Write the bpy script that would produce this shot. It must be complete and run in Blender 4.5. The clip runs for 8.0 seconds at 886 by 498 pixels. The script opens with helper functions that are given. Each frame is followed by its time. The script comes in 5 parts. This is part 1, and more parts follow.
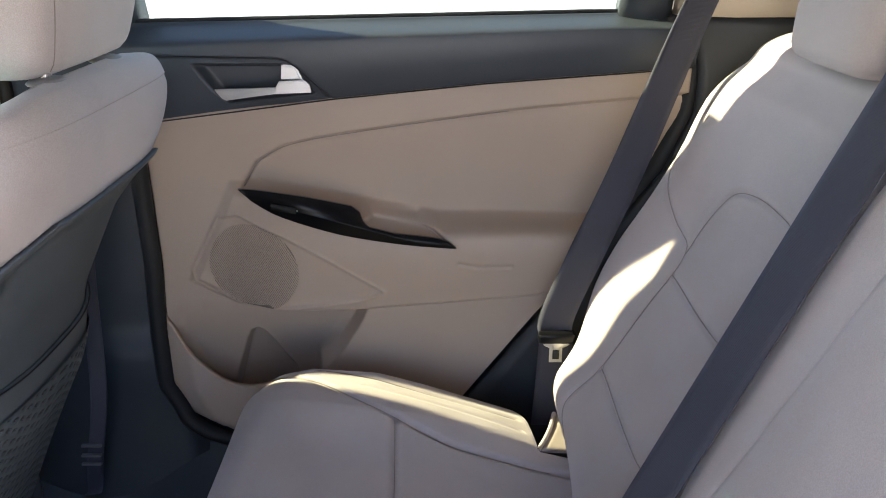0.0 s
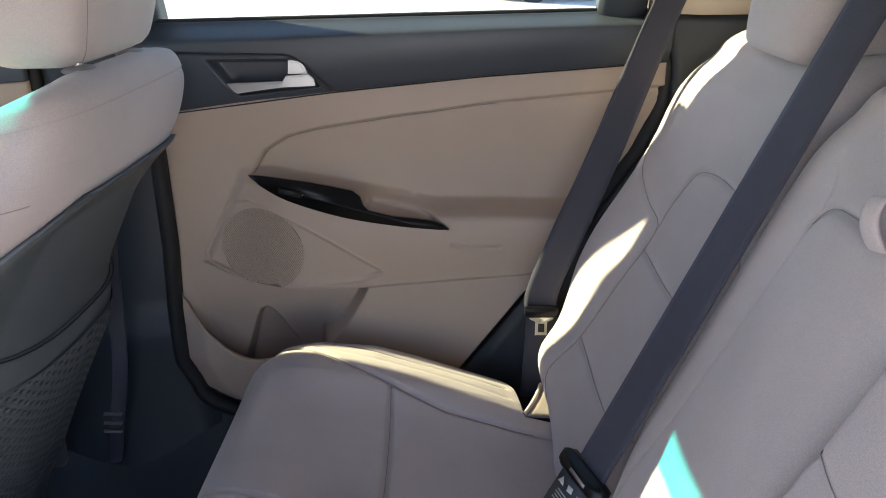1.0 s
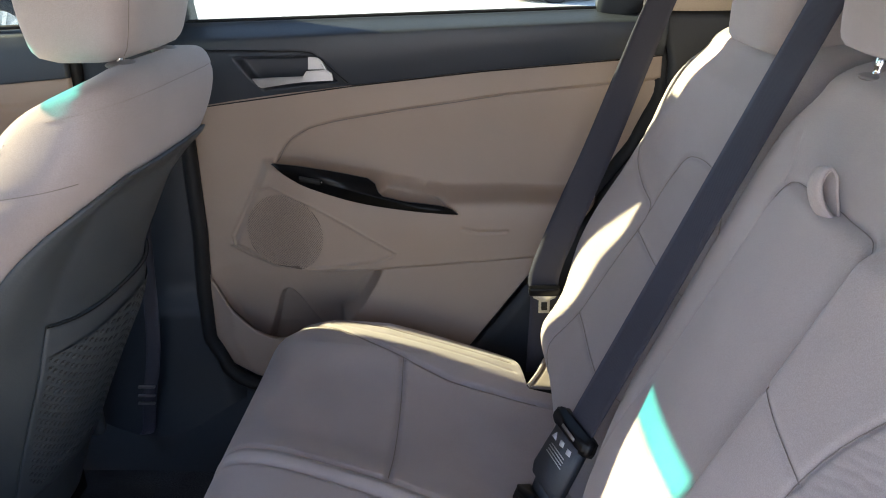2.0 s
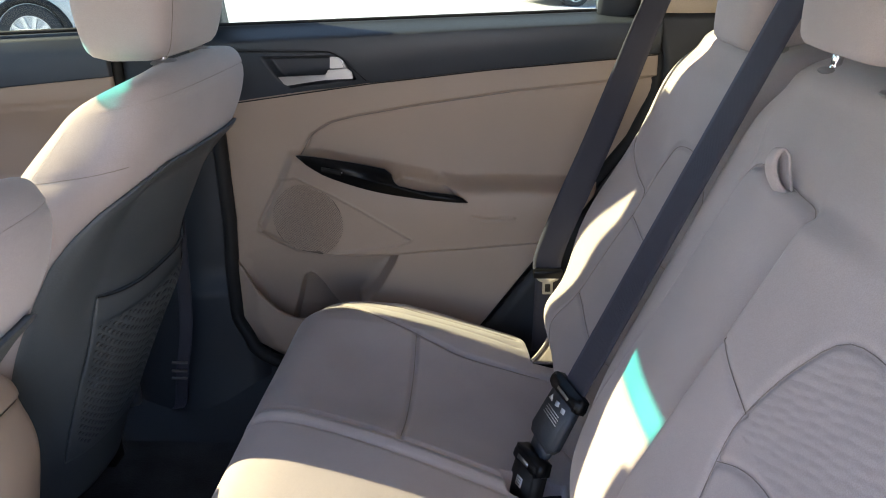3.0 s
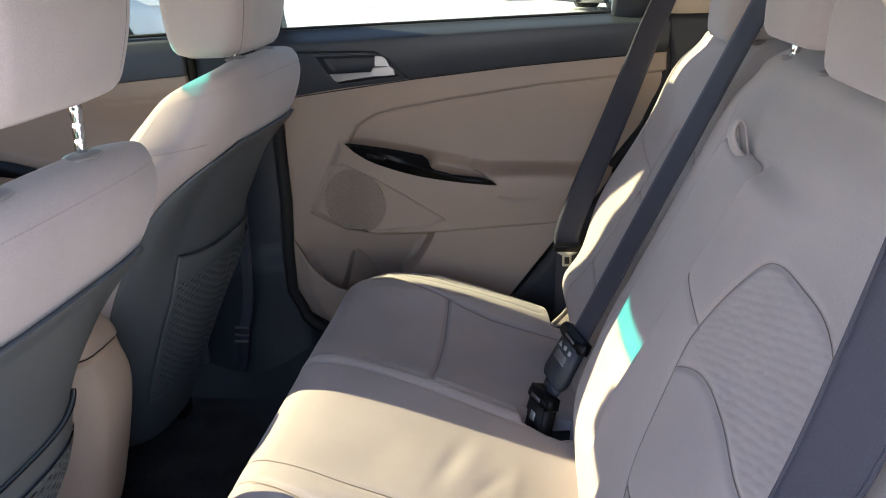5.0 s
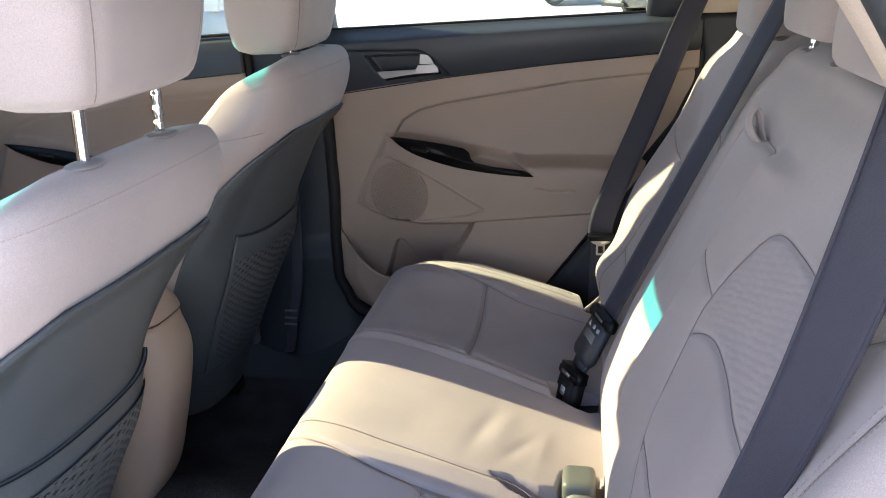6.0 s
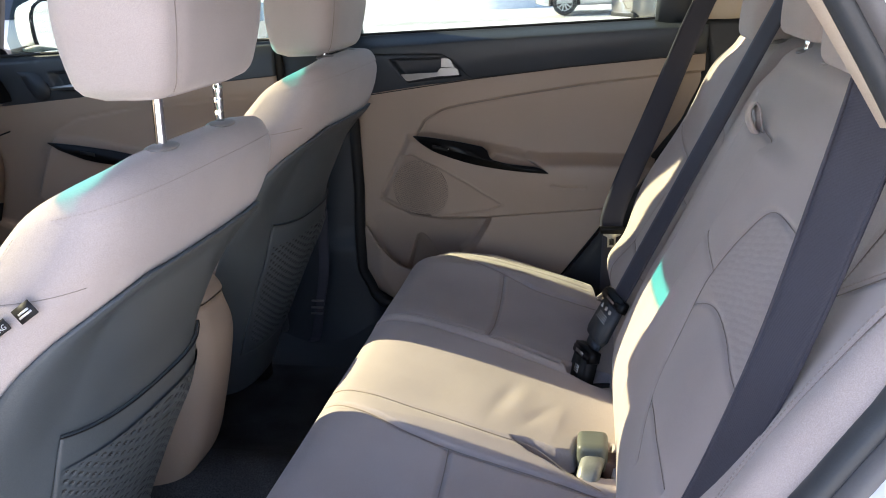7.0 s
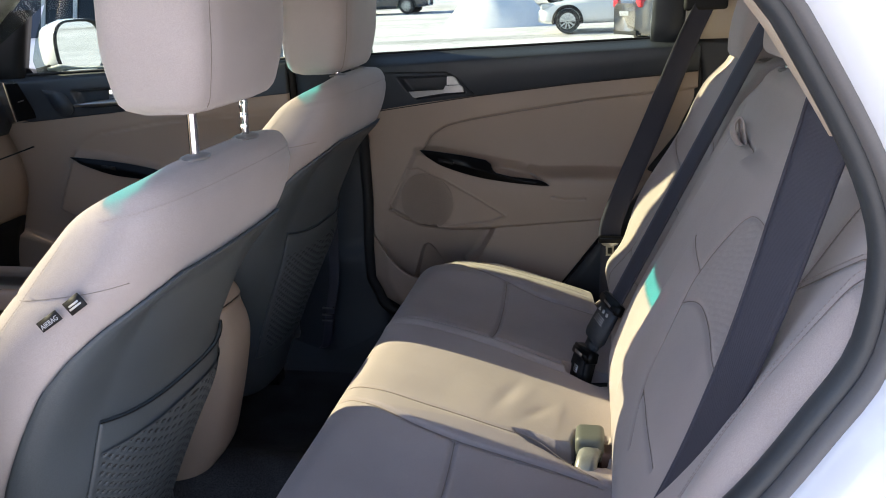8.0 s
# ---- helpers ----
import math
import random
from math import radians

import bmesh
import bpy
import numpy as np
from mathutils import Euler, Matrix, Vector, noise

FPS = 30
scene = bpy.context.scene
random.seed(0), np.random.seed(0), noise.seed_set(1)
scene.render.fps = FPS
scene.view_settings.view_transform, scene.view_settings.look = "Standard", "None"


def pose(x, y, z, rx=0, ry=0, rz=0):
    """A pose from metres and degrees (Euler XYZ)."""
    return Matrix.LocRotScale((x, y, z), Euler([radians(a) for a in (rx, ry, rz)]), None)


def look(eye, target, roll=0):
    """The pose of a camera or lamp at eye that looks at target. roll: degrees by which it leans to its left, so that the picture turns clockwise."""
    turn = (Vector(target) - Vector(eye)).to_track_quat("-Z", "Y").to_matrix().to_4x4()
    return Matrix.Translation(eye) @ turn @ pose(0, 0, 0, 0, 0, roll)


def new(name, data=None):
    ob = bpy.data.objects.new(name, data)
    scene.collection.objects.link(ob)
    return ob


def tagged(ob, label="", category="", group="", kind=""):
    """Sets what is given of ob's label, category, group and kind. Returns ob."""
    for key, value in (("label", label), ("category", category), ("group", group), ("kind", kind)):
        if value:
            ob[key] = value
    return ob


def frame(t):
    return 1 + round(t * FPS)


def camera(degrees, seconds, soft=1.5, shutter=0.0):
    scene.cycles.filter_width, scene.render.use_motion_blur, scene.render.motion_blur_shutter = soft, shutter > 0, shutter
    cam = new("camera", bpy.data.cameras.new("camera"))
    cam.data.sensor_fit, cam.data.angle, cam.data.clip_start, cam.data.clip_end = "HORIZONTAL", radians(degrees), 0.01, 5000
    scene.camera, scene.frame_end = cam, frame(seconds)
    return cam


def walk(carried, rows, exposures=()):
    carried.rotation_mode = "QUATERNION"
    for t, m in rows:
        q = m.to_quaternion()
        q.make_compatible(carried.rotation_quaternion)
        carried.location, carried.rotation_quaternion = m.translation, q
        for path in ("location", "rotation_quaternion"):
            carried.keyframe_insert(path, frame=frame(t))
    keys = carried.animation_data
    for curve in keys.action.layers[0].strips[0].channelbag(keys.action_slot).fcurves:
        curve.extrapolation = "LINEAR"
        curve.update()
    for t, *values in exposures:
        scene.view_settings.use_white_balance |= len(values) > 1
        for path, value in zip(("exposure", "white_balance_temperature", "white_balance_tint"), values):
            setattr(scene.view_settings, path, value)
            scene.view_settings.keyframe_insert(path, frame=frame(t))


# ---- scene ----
cam = camera(59.2, 8.0, soft=1.0)
PATH = [
    (0, (-0.004, 0.004, 1.367), (0.009, 1.856, 0.61), -0.2),
    (0.5, (0.009, -0.043, 1.364), (0.01, 1.812, 0.617), -0.4),
    (1, (0.029, -0.102, 1.361), (0.005, 1.758, 0.626), -0.6),
    (1.5, (0.045, -0.147, 1.359), (-0.015, 1.713, 0.628), -0.9),
    (2.8, (0.068, -0.284, 1.371), (-0.05, 1.577, 0.648), -1.6),
    (3, (0.074, -0.306, 1.37), (-0.058, 1.555, 0.65), -1.6),
    (3.5, (0.088, -0.362, 1.37), (-0.065, 1.5, 0.657), -1.9),
    (4, (0.092, -0.419, 1.372), (-0.08, 1.442, 0.66), -2.1),
    (4.5, (0.104, -0.459, 1.372), (-0.101, 1.401, 0.665), -2.4),
    (5.8, (0.145, -0.571, 1.368), (-0.201, 1.279, 0.69), -2.9),
    (6, (0.146, -0.591, 1.365), (-0.22, 1.255, 0.689), -3.0),
    (6.5, (0.137, -0.647, 1.363), (-0.248, 1.2, 0.697), -3.0),
    (7, (0.141, -0.705, 1.363), (-0.248, 1.145, 0.711), -3.0),
    (7.5, (0.148, -0.751, 1.365), (-0.245, 1.105, 0.734), -3.0),
    (8, (0.154, -0.79, 1.372), (-0.246, 1.072, 0.761), -3.1),
]
walk(cam, [(t, look(eye, target, roll)) for t, eye, target, roll in PATH],
     exposures=[(0, 3.20, 6900, 22), (1.5, 2.86, 6900, 22), (3, 2.70, 6900, 22), (4.5, 2.54, 6900, 22), (6, 2.62, 6900, 22), (7, 2.38, 6900, 22), (8, 1.98, 6900, 22)])

# ---- world, sun, exposure ----
SUN_AZ, SUN_EL = 8.5, 26.3
world = bpy.data.worlds.new("winter_sky")
scene.world = world
world.use_nodes = True
wn = world.node_tree.nodes
sky = wn.new("ShaderNodeTexSky")
sky.sky_type, sky.sun_disc, sky.air_density, sky.dust_density = "NISHITA", False, 0.8, 0.25
sky.sun_elevation, sky.sun_rotation = radians(SUN_EL), radians(-90 + SUN_AZ)
wn["Background"].inputs["Strength"].default_value = 0.15
world.node_tree.links.new(sky.outputs[0], wn["Background"].inputs["Color"])
sun = new("sun", bpy.data.lights.new("sun", "SUN"))
sun.data.energy, sun.data.angle, sun.data.color = 5.0, radians(0.53), (1.0, 0.90, 0.62)
ray = Vector((math.cos(radians(SUN_AZ)) * math.cos(radians(SUN_EL)), -math.sin(radians(SUN_AZ)) * math.cos(radians(SUN_EL)), -math.sin(radians(SUN_EL))))
sun.matrix_world = Matrix.Translation((-6, 2, 8)) @ ray.to_track_quat("-Z", "Y").to_matrix().to_4x4()


# ---- materials ----
def links_of(m):
    m.use_nodes = True
    return m.node_tree.nodes, m.node_tree.links, m.node_tree.nodes["Principled BSDF"]


def mat(name, color, rough=0.6, metal=0.0, grain=0.0, grain_scale=400.0, vary=0.12, vary_scale=9.0, sheen=0.0, coat=0.0, spec=0.5):
    """Colour with blotches at one scale and grain with relief at another."""
    m = bpy.data.materials.new(name)
    n, l, p = links_of(m)
    co = n.new("ShaderNodeTexCoord")
    big = n.new("ShaderNodeTexNoise")
    big.inputs["Scale"].default_value, big.inputs["Detail"].default_value = vary_scale, 5
    fine = n.new("ShaderNodeTexNoise")
    fine.inputs["Scale"].default_value, fine.inputs["Detail"].default_value = grain_scale, 3
    for t in (big, fine):
        l.new(co.outputs["Object"], t.inputs["Vector"])
    ramp = n.new("ShaderNodeMapRange")
    ramp.inputs["From Min"].default_value, ramp.inputs["From Max"].default_value = 0.3, 0.7
    ramp.inputs["To Min"].default_value, ramp.inputs["To Max"].default_value = 1 - vary, 1 + vary * 0.6
    l.new(big.outputs["Fac"], ramp.inputs["Value"])
    ramp2 = n.new("ShaderNodeMapRange")
    ramp2.inputs["From Min"].default_value, ramp2.inputs["From Max"].default_value = 0.3, 0.7
    ramp2.inputs["To Min"].default_value, ramp2.inputs["To Max"].default_value = 1 - grain * 0.5, 1 + grain * 0.4
    l.new(fine.outputs["Fac"], ramp2.inputs["Value"])
    mul = n.new("ShaderNodeMath")
    mul.operation = "MULTIPLY"
    l.new(ramp.outputs[0], mul.inputs[0])
    l.new(ramp2.outputs[0], mul.inputs[1])
    vec = n.new("ShaderNodeVectorMath")
    vec.operation = "SCALE"
    vec.inputs[0].default_value = color
    l.new(mul.outputs[0], vec.inputs["Scale"])
    l.new(vec.outputs[0], p.inputs["Base Color"])
    p.inputs["Roughness"].default_value, p.inputs["Metallic"].default_value = rough, metal
    p.inputs["Sheen Weight"].default_value, p.inputs["Coat Weight"].default_value = sheen, coat
    p.inputs["Specular IOR Level"].default_value = spec
    if grain:
        bump = n.new("ShaderNodeBump")
        bump.inputs["Strength"].default_value, bump.inputs["Distance"].default_value = min(1.0, grain), 0.0006
        l.new(fine.outputs["Fac"], bump.inputs["Height"])
        l.new(bump.outputs[0], p.inputs["Normal"])
    return m


def ribbed(m, direction, scale, strength, distance=0.0008, distortion=0.0):
    """Adds woven ribs as relief to a material."""
    n, l, p = links_of(m)
    co = n.new("ShaderNodeTexCoord")
    w = n.new("ShaderNodeTexWave")
    w.bands_direction = direction
    w.inputs["Scale"].default_value, w.inputs["Distortion"].default_value = scale, distortion
    w.inputs["Detail"].default_value = 1
    l.new(co.outputs["Object"], w.inputs["Vector"])
    b = n.new("ShaderNodeBump")
    b.inputs["Strength"].default_value, b.inputs["Distance"].default_value = strength, distance
    l.new(w.outputs["Fac"], b.inputs["Height"])
    old = p.inputs["Normal"].links
    if old:
        l.new(old[0].from_socket, b.inputs["Normal"])
    l.new(b.outputs[0], p.inputs["Normal"])
    return m


def quilted(m):
    """Slanting rows of short, soft, uneven raised dashes, as relief."""
    n, l, p = links_of(m)
    co, sep, com, turn, size, cell = (n.new("ShaderNode" + k) for k in ("TexCoord", "SeparateXYZ", "CombineXYZ", "Mapping", "Mapping", "TexVoronoi"))
    l.new(co.outputs["Object"], sep.inputs[0])
    l.new(sep.outputs["Y"], com.inputs["X"])
    l.new(sep.outputs["Z"], com.inputs["Y"])
    turn.inputs["Rotation"].default_value = (0, 0, radians(18))
    size.inputs["Scale"].default_value = (46, 128, 1)
    cell.voronoi_dimensions, cell.feature = "2D", "SMOOTH_F1"
    cell.inputs["Scale"].default_value, cell.inputs["Smoothness"].default_value, cell.inputs["Randomness"].default_value = 1.0, 0.35, 0.42
    l.new(com.outputs[0], turn.inputs["Vector"])
    l.new(turn.outputs[0], size.inputs["Vector"])
    l.new(size.outputs[0], cell.inputs["Vector"])
    low = n.new("ShaderNodeMath")
    low.operation = "SUBTRACT"
    low.inputs[0].default_value = 1.0
    l.new(cell.outputs["Distance"], low.inputs[1])
    b = n.new("ShaderNodeBump")
    b.inputs["Strength"].default_value, b.inputs["Distance"].default_value = 0.75, 0.0016
    l.new(low.outputs[0], b.inputs["Height"])
    l.new(p.inputs["Normal"].links[0].from_socket, b.inputs["Normal"])
    l.new(b.outputs[0], p.inputs["Normal"])
    return m


def glass(name, color, gloss=0.05):
    m = bpy.data.materials.new(name)
    n, l, p = links_of(m)
    n.remove(p)
    tr, gl, mix = n.new("ShaderNodeBsdfTransparent"), n.new("ShaderNodeBsdfGlossy"), n.new("ShaderNodeMixShader")
    tr.inputs["Color"].default_value = (*color, 1)
    gl.inputs["Roughness"].default_value = 0.02
    mix.inputs["Fac"].default_value = gloss
    l.new(tr.outputs[0], mix.inputs[1])
    l.new(gl.outputs[0], mix.inputs[2])
    l.new(mix.outputs[0], n["Material Output"].inputs["Surface"])
    return m


FABRIC = mat("beige_seat_cloth", (0.412, 0.352, 0.332), 0.9, 0, 0.30, 1000, 0.09, 7, sheen=0.25, spec=0.2)
INSERT = quilted(mat("quilted_cloth", (0.402, 0.346, 0.328), 0.9, 0, 0.30, 1000, 0.08, 7, sheen=0.25, spec=0.2))
PANEL = mat("beige_door_vinyl", (0.362, 0.276, 0.222), 0.55, 0, 0.15, 1500, 0.05, 5, spec=0.35)
PILLAR = mat("beige_pillar_plastic", (0.45, 0.375, 0.30), 0.6, 0, 0.2, 900, 0.04, 5, spec=0.3)
DARK = mat("charcoal_plastic", (0.041, 0.048, 0.059), 0.42, 0, 0.4, 900, 0.10, 6, spec=0.4)
SHELL = mat("slate_seatback_plastic", (0.070, 0.082, 0.091), 0.5, 0, 0.4, 700, 0.10, 6, spec=0.4)
# charcoal plastic again, darkened to hold the footwell's shade
SHADED_DARK = mat("charcoal_plastic_shaded", (0.026, 0.031, 0.038), 0.5, 0, 0.4, 900, 0.10, 6, spec=0.35)
SOOT = mat("black_lower_trim", (0.020, 0.022, 0.026), 0.5, 0, 0.4, 900, 0.10, 6, spec=0.4)
BLACK = mat("black_rubber", (0.012, 0.012, 0.013), 0.6, 0, 0.2, 300, 0.1, 8, spec=0.3)
SEAL = mat("grey_rubber_seal", (0.035, 0.04, 0.046), 0.45, 0, 0.15, 500, 0.1, 8)
FLANGE = mat("slate_flange", (0.115, 0.112, 0.115), 0.45, 0, 0.1, 500, 0.06, 8)
GLOSS = mat("gloss_black_plastic", (0.006, 0.006, 0.007), 0.3, 0, 0.0, 300, 0.05, 8, spec=0.15)
CARPET = mat("black_carpet", (0.056, 0.058, 0.064), 0.95, 0, 1.0, 350, 0.35, 12, spec=0.1)
WEB = ribbed(mat("charcoal_belt_webbing", (0.041, 0.041, 0.053), 0.7, 0, 0.2, 900, 0.08, 10, sheen=0.12, spec=0.25), "Z", 300, 0.22)
# blue tint puts the sky's cast into the webbing's sheen
WEB.node_tree.nodes["Principled BSDF"].inputs["Sheen Tint"].default_value = (0.72, 0.72, 1.0, 1)
CHROME = mat("chrome", (0.75, 0.75, 0.76), 0.12, 1.0, 0, 300, 0.04, 20)
SATIN = mat("satin_silver_plastic", (0.40, 0.40, 0.40), 0.34, 0.9, 0.05, 500, 0.05, 20)
HEAD = mat("beige_headliner", (0.45, 0.40, 0.34), 0.9, 0, 0.4, 500, 0.05, 5, spec=0.1)
WHITE = mat("white_car_paint", (0.68, 0.70, 0.75), 0.25, 0, 0, 300, 0.03, 4, coat=0.6)
PRINT = mat("white_print", (0.50, 0.51, 0.53), 0.6, 0, 0, 300, 0.05, 9)
THREAD = mat("beige_thread", (0.35, 0.30, 0.275), 0.9, 0, 0.2, 900, 0.1, 30)
BACKING = mat("brown_speaker_backing", (0.17, 0.13, 0.105), 0.9, 0, 0.2, 900, 0.1, 30)
SEAM = mat("brown_seam_piping", (0.23, 0.19, 0.168), 0.9, 0, 0.2, 900, 0.1, 30)
BUCKLE = mat("grey_green_buckle", (0.105, 0.115, 0.098), 0.45, 0, 0.1, 600, 0.08, 20)
PANE = glass("clear_window_glass", (0.77, 0.83, 0.82), 0.03)
SCREEN = glass("laminated_windscreen_glass", (0.68, 0.72, 0.70), 0.04)
SIDEPANE = glass("green_side_glass", (0.66, 0.72, 0.69), 0.04)
SHADEBAND = glass("blue_green_shade_band", (0.10, 0.62, 0.66), 0.04)
MIRROR = mat("mirror_glass", (0.85, 0.88, 0.9), 0.03, 1.0, 0, 100, 0.0, 5)


# ---- mesh helpers ----
def mesh(name, verts, faces, smooth=True):
    me = bpy.data.meshes.new(name)
    me.from_pydata([tuple(map(float, v)) for v in verts], [], [tuple(map(int, f)) for f in faces])
    if smooth:
        me.polygons.foreach_set("use_smooth", [True] * len(me.polygons))
    me.update()
    return me


def part(name, data, material, parent=None, label="", smooth=True):
    """Links a bmesh, a (verts, faces) pair or a mesh as one object under a thing."""
    if isinstance(data, tuple):
        data = mesh(name, data[0], data[1], smooth)
    elif isinstance(data, bmesh.types.BMesh):
        me = bpy.data.meshes.new(name)
        data.to_mesh(me)
        data.free()
        data = me
        data.polygons.foreach_set("use_smooth", [smooth] * len(data.polygons))
    ob = new(name, data)
    for m in (material if isinstance(material, (list, tuple)) else [material]):
        data.materials.append(m)
    ob.parent = parent
    if label:
        tagged(ob, label)
    return ob


def thing(name, label, category, group="", kind=""):
    return tagged(new(name), label, category, group, kind)


def grid(P, wrap_u=False, wrap_v=False):
    """Verts and quads of a point grid (n, m, 3)."""
    P = np.asarray(P, float)
    n, m = P.shape[:2]
    iu = np.arange(n if wrap_u else n - 1)
    iv = np.arange(m if wrap_v else m - 1)
    a, b = np.meshgrid(iu, iv, indexing="ij")
    c, d = (a + 1) % n, (b + 1) % m
    F = np.stack([a * m + b, c * m + b, c * m + d, a * m + d], -1).reshape(-1, 4)
    return P.reshape(-1, 3), F


def slab(P, offset):
    """A closed sheet: the grid P and its copy moved by offset (a vector or one for each point)."""
    P = np.asarray(P, float)
    n, m = P.shape[:2]
    v, f = grid(P)
    k = n * m
    idx = np.arange(k).reshape(n, m)
    ring = np.concatenate([idx[:, 0], idx[-1, 1:], idx[-2::-1, -1], idx[0, -2:0:-1]])
    nxt = np.roll(ring, -1)
    sides = np.stack([ring, nxt, nxt + k, ring + k], -1)
    back = (P + np.asarray(offset)).reshape(-1, 3)
    return np.concatenate([v, back]), np.concatenate([f[:, ::-1], f + k, sides])


def join(*pairs):
    vs, fs, k = [], [], 0
    for v, f in pairs:
        vs += [tuple(p) for p in v]
        fs += [tuple(int(i) + k for i in q) for q in f]
        k += len(v)
    return vs, fs


def spline(pts, n):
    """n points on a smooth curve through pts (Catmull-Rom, by length)."""
    p = np.asarray(pts, float)
    q = np.vstack([2 * p[0] - p[1], p, 2 * p[-1] - p[-2]])
    t = np.linspace(0, len(p) - 1, n * 6)
    i = np.minimum(t.astype(int), len(p) - 2)
    u = (t - i)[:, None]
    a, b, c, d = q[i], q[i + 1], q[i + 2], q[i + 3]
    s = 0.5 * (2 * b + (c - a) * u + (2 * a - 5 * b + 4 * c - d) * u**2 + (3 * b - a - 3 * c + d) * u**3)
    length = np.concatenate([[0], np.cumsum(np.linalg.norm(np.diff(s, axis=0), axis=1))])
    w = np.linspace(0, length[-1], n)
    return np.stack([np.interp(w, length, s[:, k]) for k in range(s.shape[1])], -1)


def tube(pts, r, n=10, smooth_n=0):
    p = spline(pts, smooth_n) if smooth_n else np.asarray(pts, float)
    d = np.gradient(p, axis=0)
    d /= np.linalg.norm(d, axis=1)[:, None]
    up = np.array((0.31, 0.22, 0.92))
    a = np.cross(d, up)
    a /= np.linalg.norm(a, axis=1)[:, None]
    b = np.cross(d, a)
    th = np.linspace(0, 2 * np.pi, n, endpoint=False)
    rr = np.broadcast_to(np.asarray(r, float), (len(p),))[:, None, None]
    P = p[:, None] + rr * (np.cos(th)[None, :, None] * a[:, None] + np.sin(th)[None, :, None] * b[:, None])
    v, f = grid(P, wrap_v=True)
    caps = [tuple(range(n))[::-1], tuple(range(len(v) - n, len(v)))]
    return [tuple(q) for q in v], [tuple(q) for q in f] + caps


def ribbon(pts, across, width, thick, n=40, face=None):
    """A flat strap along pts; across gives its width direction at each point."""
    p = spline(pts, n)
    ac = spline(across, n) if np.ndim(across) > 1 else np.tile(np.asarray(across, float), (n, 1))
    d = np.gradient(p, axis=0)
    nrm = np.cross(d, ac)
    nrm /= np.linalg.norm(nrm, axis=1)[:, None]
    ac /= np.linalg.norm(ac, axis=1)[:, None]
    k = np.linspace(-0.5, 0.5, 7)
    P = p[:, None] + ac[:, None] * (k * width)[None, :, None] - nrm[:, None] * (thick * 0.6 * (2 * k) ** 4)[None, :, None]
    return slab(P, nrm[:, None] * thick)


def box(x0, x1, y0, y1, z0, z1, bevel=0.004, seg=2):
    bm = bmesh.new()
    bmesh.ops.create_cube(bm, size=1.0, matrix=Matrix.Translation(((x0 + x1) / 2, (y0 + y1) / 2, (z0 + z1) / 2)) @ Matrix.Diagonal((abs(x1 - x0), abs(y1 - y0), abs(z1 - z0), 1)))
    if bevel:
        bmesh.ops.bevel(bm, geom=bm.edges[:], offset=bevel, segments=seg, affect="EDGES", profile=0.6)
    return bm


def prism(poly, put, depth, bevel=0.0):
    """A flat polygon (2D points) made solid; put(a, b, d) gives the place at depth d."""
    bm = bmesh.new()
    lo = [bm.verts.new(put(a, b, 0.0)) for a, b in poly]
    hi = [bm.verts.new(put(a, b, depth)) for a, b in poly]
    n = len(poly)
    bm.faces.new(lo[::-1])
    top = bm.faces.new(hi)
    for i in range(n):
        bm.faces.new((lo[i], lo[(i + 1) % n], hi[(i + 1) % n], hi[i]))
    bmesh.ops.recalc_face_normals(bm, faces=bm.faces[:])
    if bevel:
        bmesh.ops.bevel(bm, geom=list(top.edges), offset=bevel, segments=2, affect="EDGES")
    return bm


def sstep(x, a, b):
    t = np.clip((x - a) / (b - a), 0, 1)
    return t * t * (3 - 2 * t)


def seg_dist(A, B, line):
    """Distance of the points (A, B) from a polyline."""
    best = np.full(np.shape(A), 9.0)
    for (x0, y0), (x1, y1) in zip(line[:-1], line[1:]):
        dx, dy = x1 - x0, y1 - y0
        t = np.clip(((A - x0) * dx + (B - y0) * dy) / (dx * dx + dy * dy + 1e-12), 0, 1)
        best = np.minimum(best, np.hypot(A - x0 - t * dx, B - y0 - t * dy))
    return best


def inside(A, B, poly):
    """Signed distance from a polygon's edge, positive inside."""
    c = np.zeros(np.shape(A), bool)
    n = len(poly)
    for i in range(n):
        (x0, y0), (x1, y1) = poly[i], poly[(i + 1) % n]
        c ^= ((y0 > B) != (y1 > B)) & (A < (x1 - x0) * (B - y0) / (y1 - y0 + 1e-12) + x0)
    d = seg_dist(A, B, list(poly) + [poly[0]])
    return np.where(c, d, -d)


def groove(A, B, line, width=0.004, depth=0.005):
    return depth * np.exp(-((seg_dist(A, B, line) / width) ** 2))


def smooth_line(pts, n=24):
    return [tuple(p) for p in spline(pts, n)]


# ---- the car's shell: floor, roof, pillars, far side ----
CY = 0.489  # middle of the car
floor = tagged(part("floor", slab(np.array([[(x, y, 0.40 + 0.10 * math.exp(-((y - CY) / 0.13) ** 2)) for y in np.linspace(-0.28, 1.26, 50)] for x in np.linspace(-2.0, 0.5, 24)]), (0, 0, -0.05)), CARPET), "black carpeted car floor", "floor", kind="structure")


def roof_z(x, y):
    return 1.615 - 0.03 * ((y - CY) / 0.6) ** 4 - 0.05 * max(0.0, (x - 0.3)) - 0.05 * max(0.0, (-x - 0.75)) ** 1.5


tagged(part("ceiling", slab(np.array([[(x, y, roof_z(x, y) - (0.034 if x < -1.05 else 0)) for y in np.linspace(CY - 0.6, CY + 0.565, 25)] for x in np.linspace(-1.08, 1.25, 30)]), (0, 0, 0.03)), HEAD), "pale beige fabric headliner of the car roof", "ceiling", kind="structure")

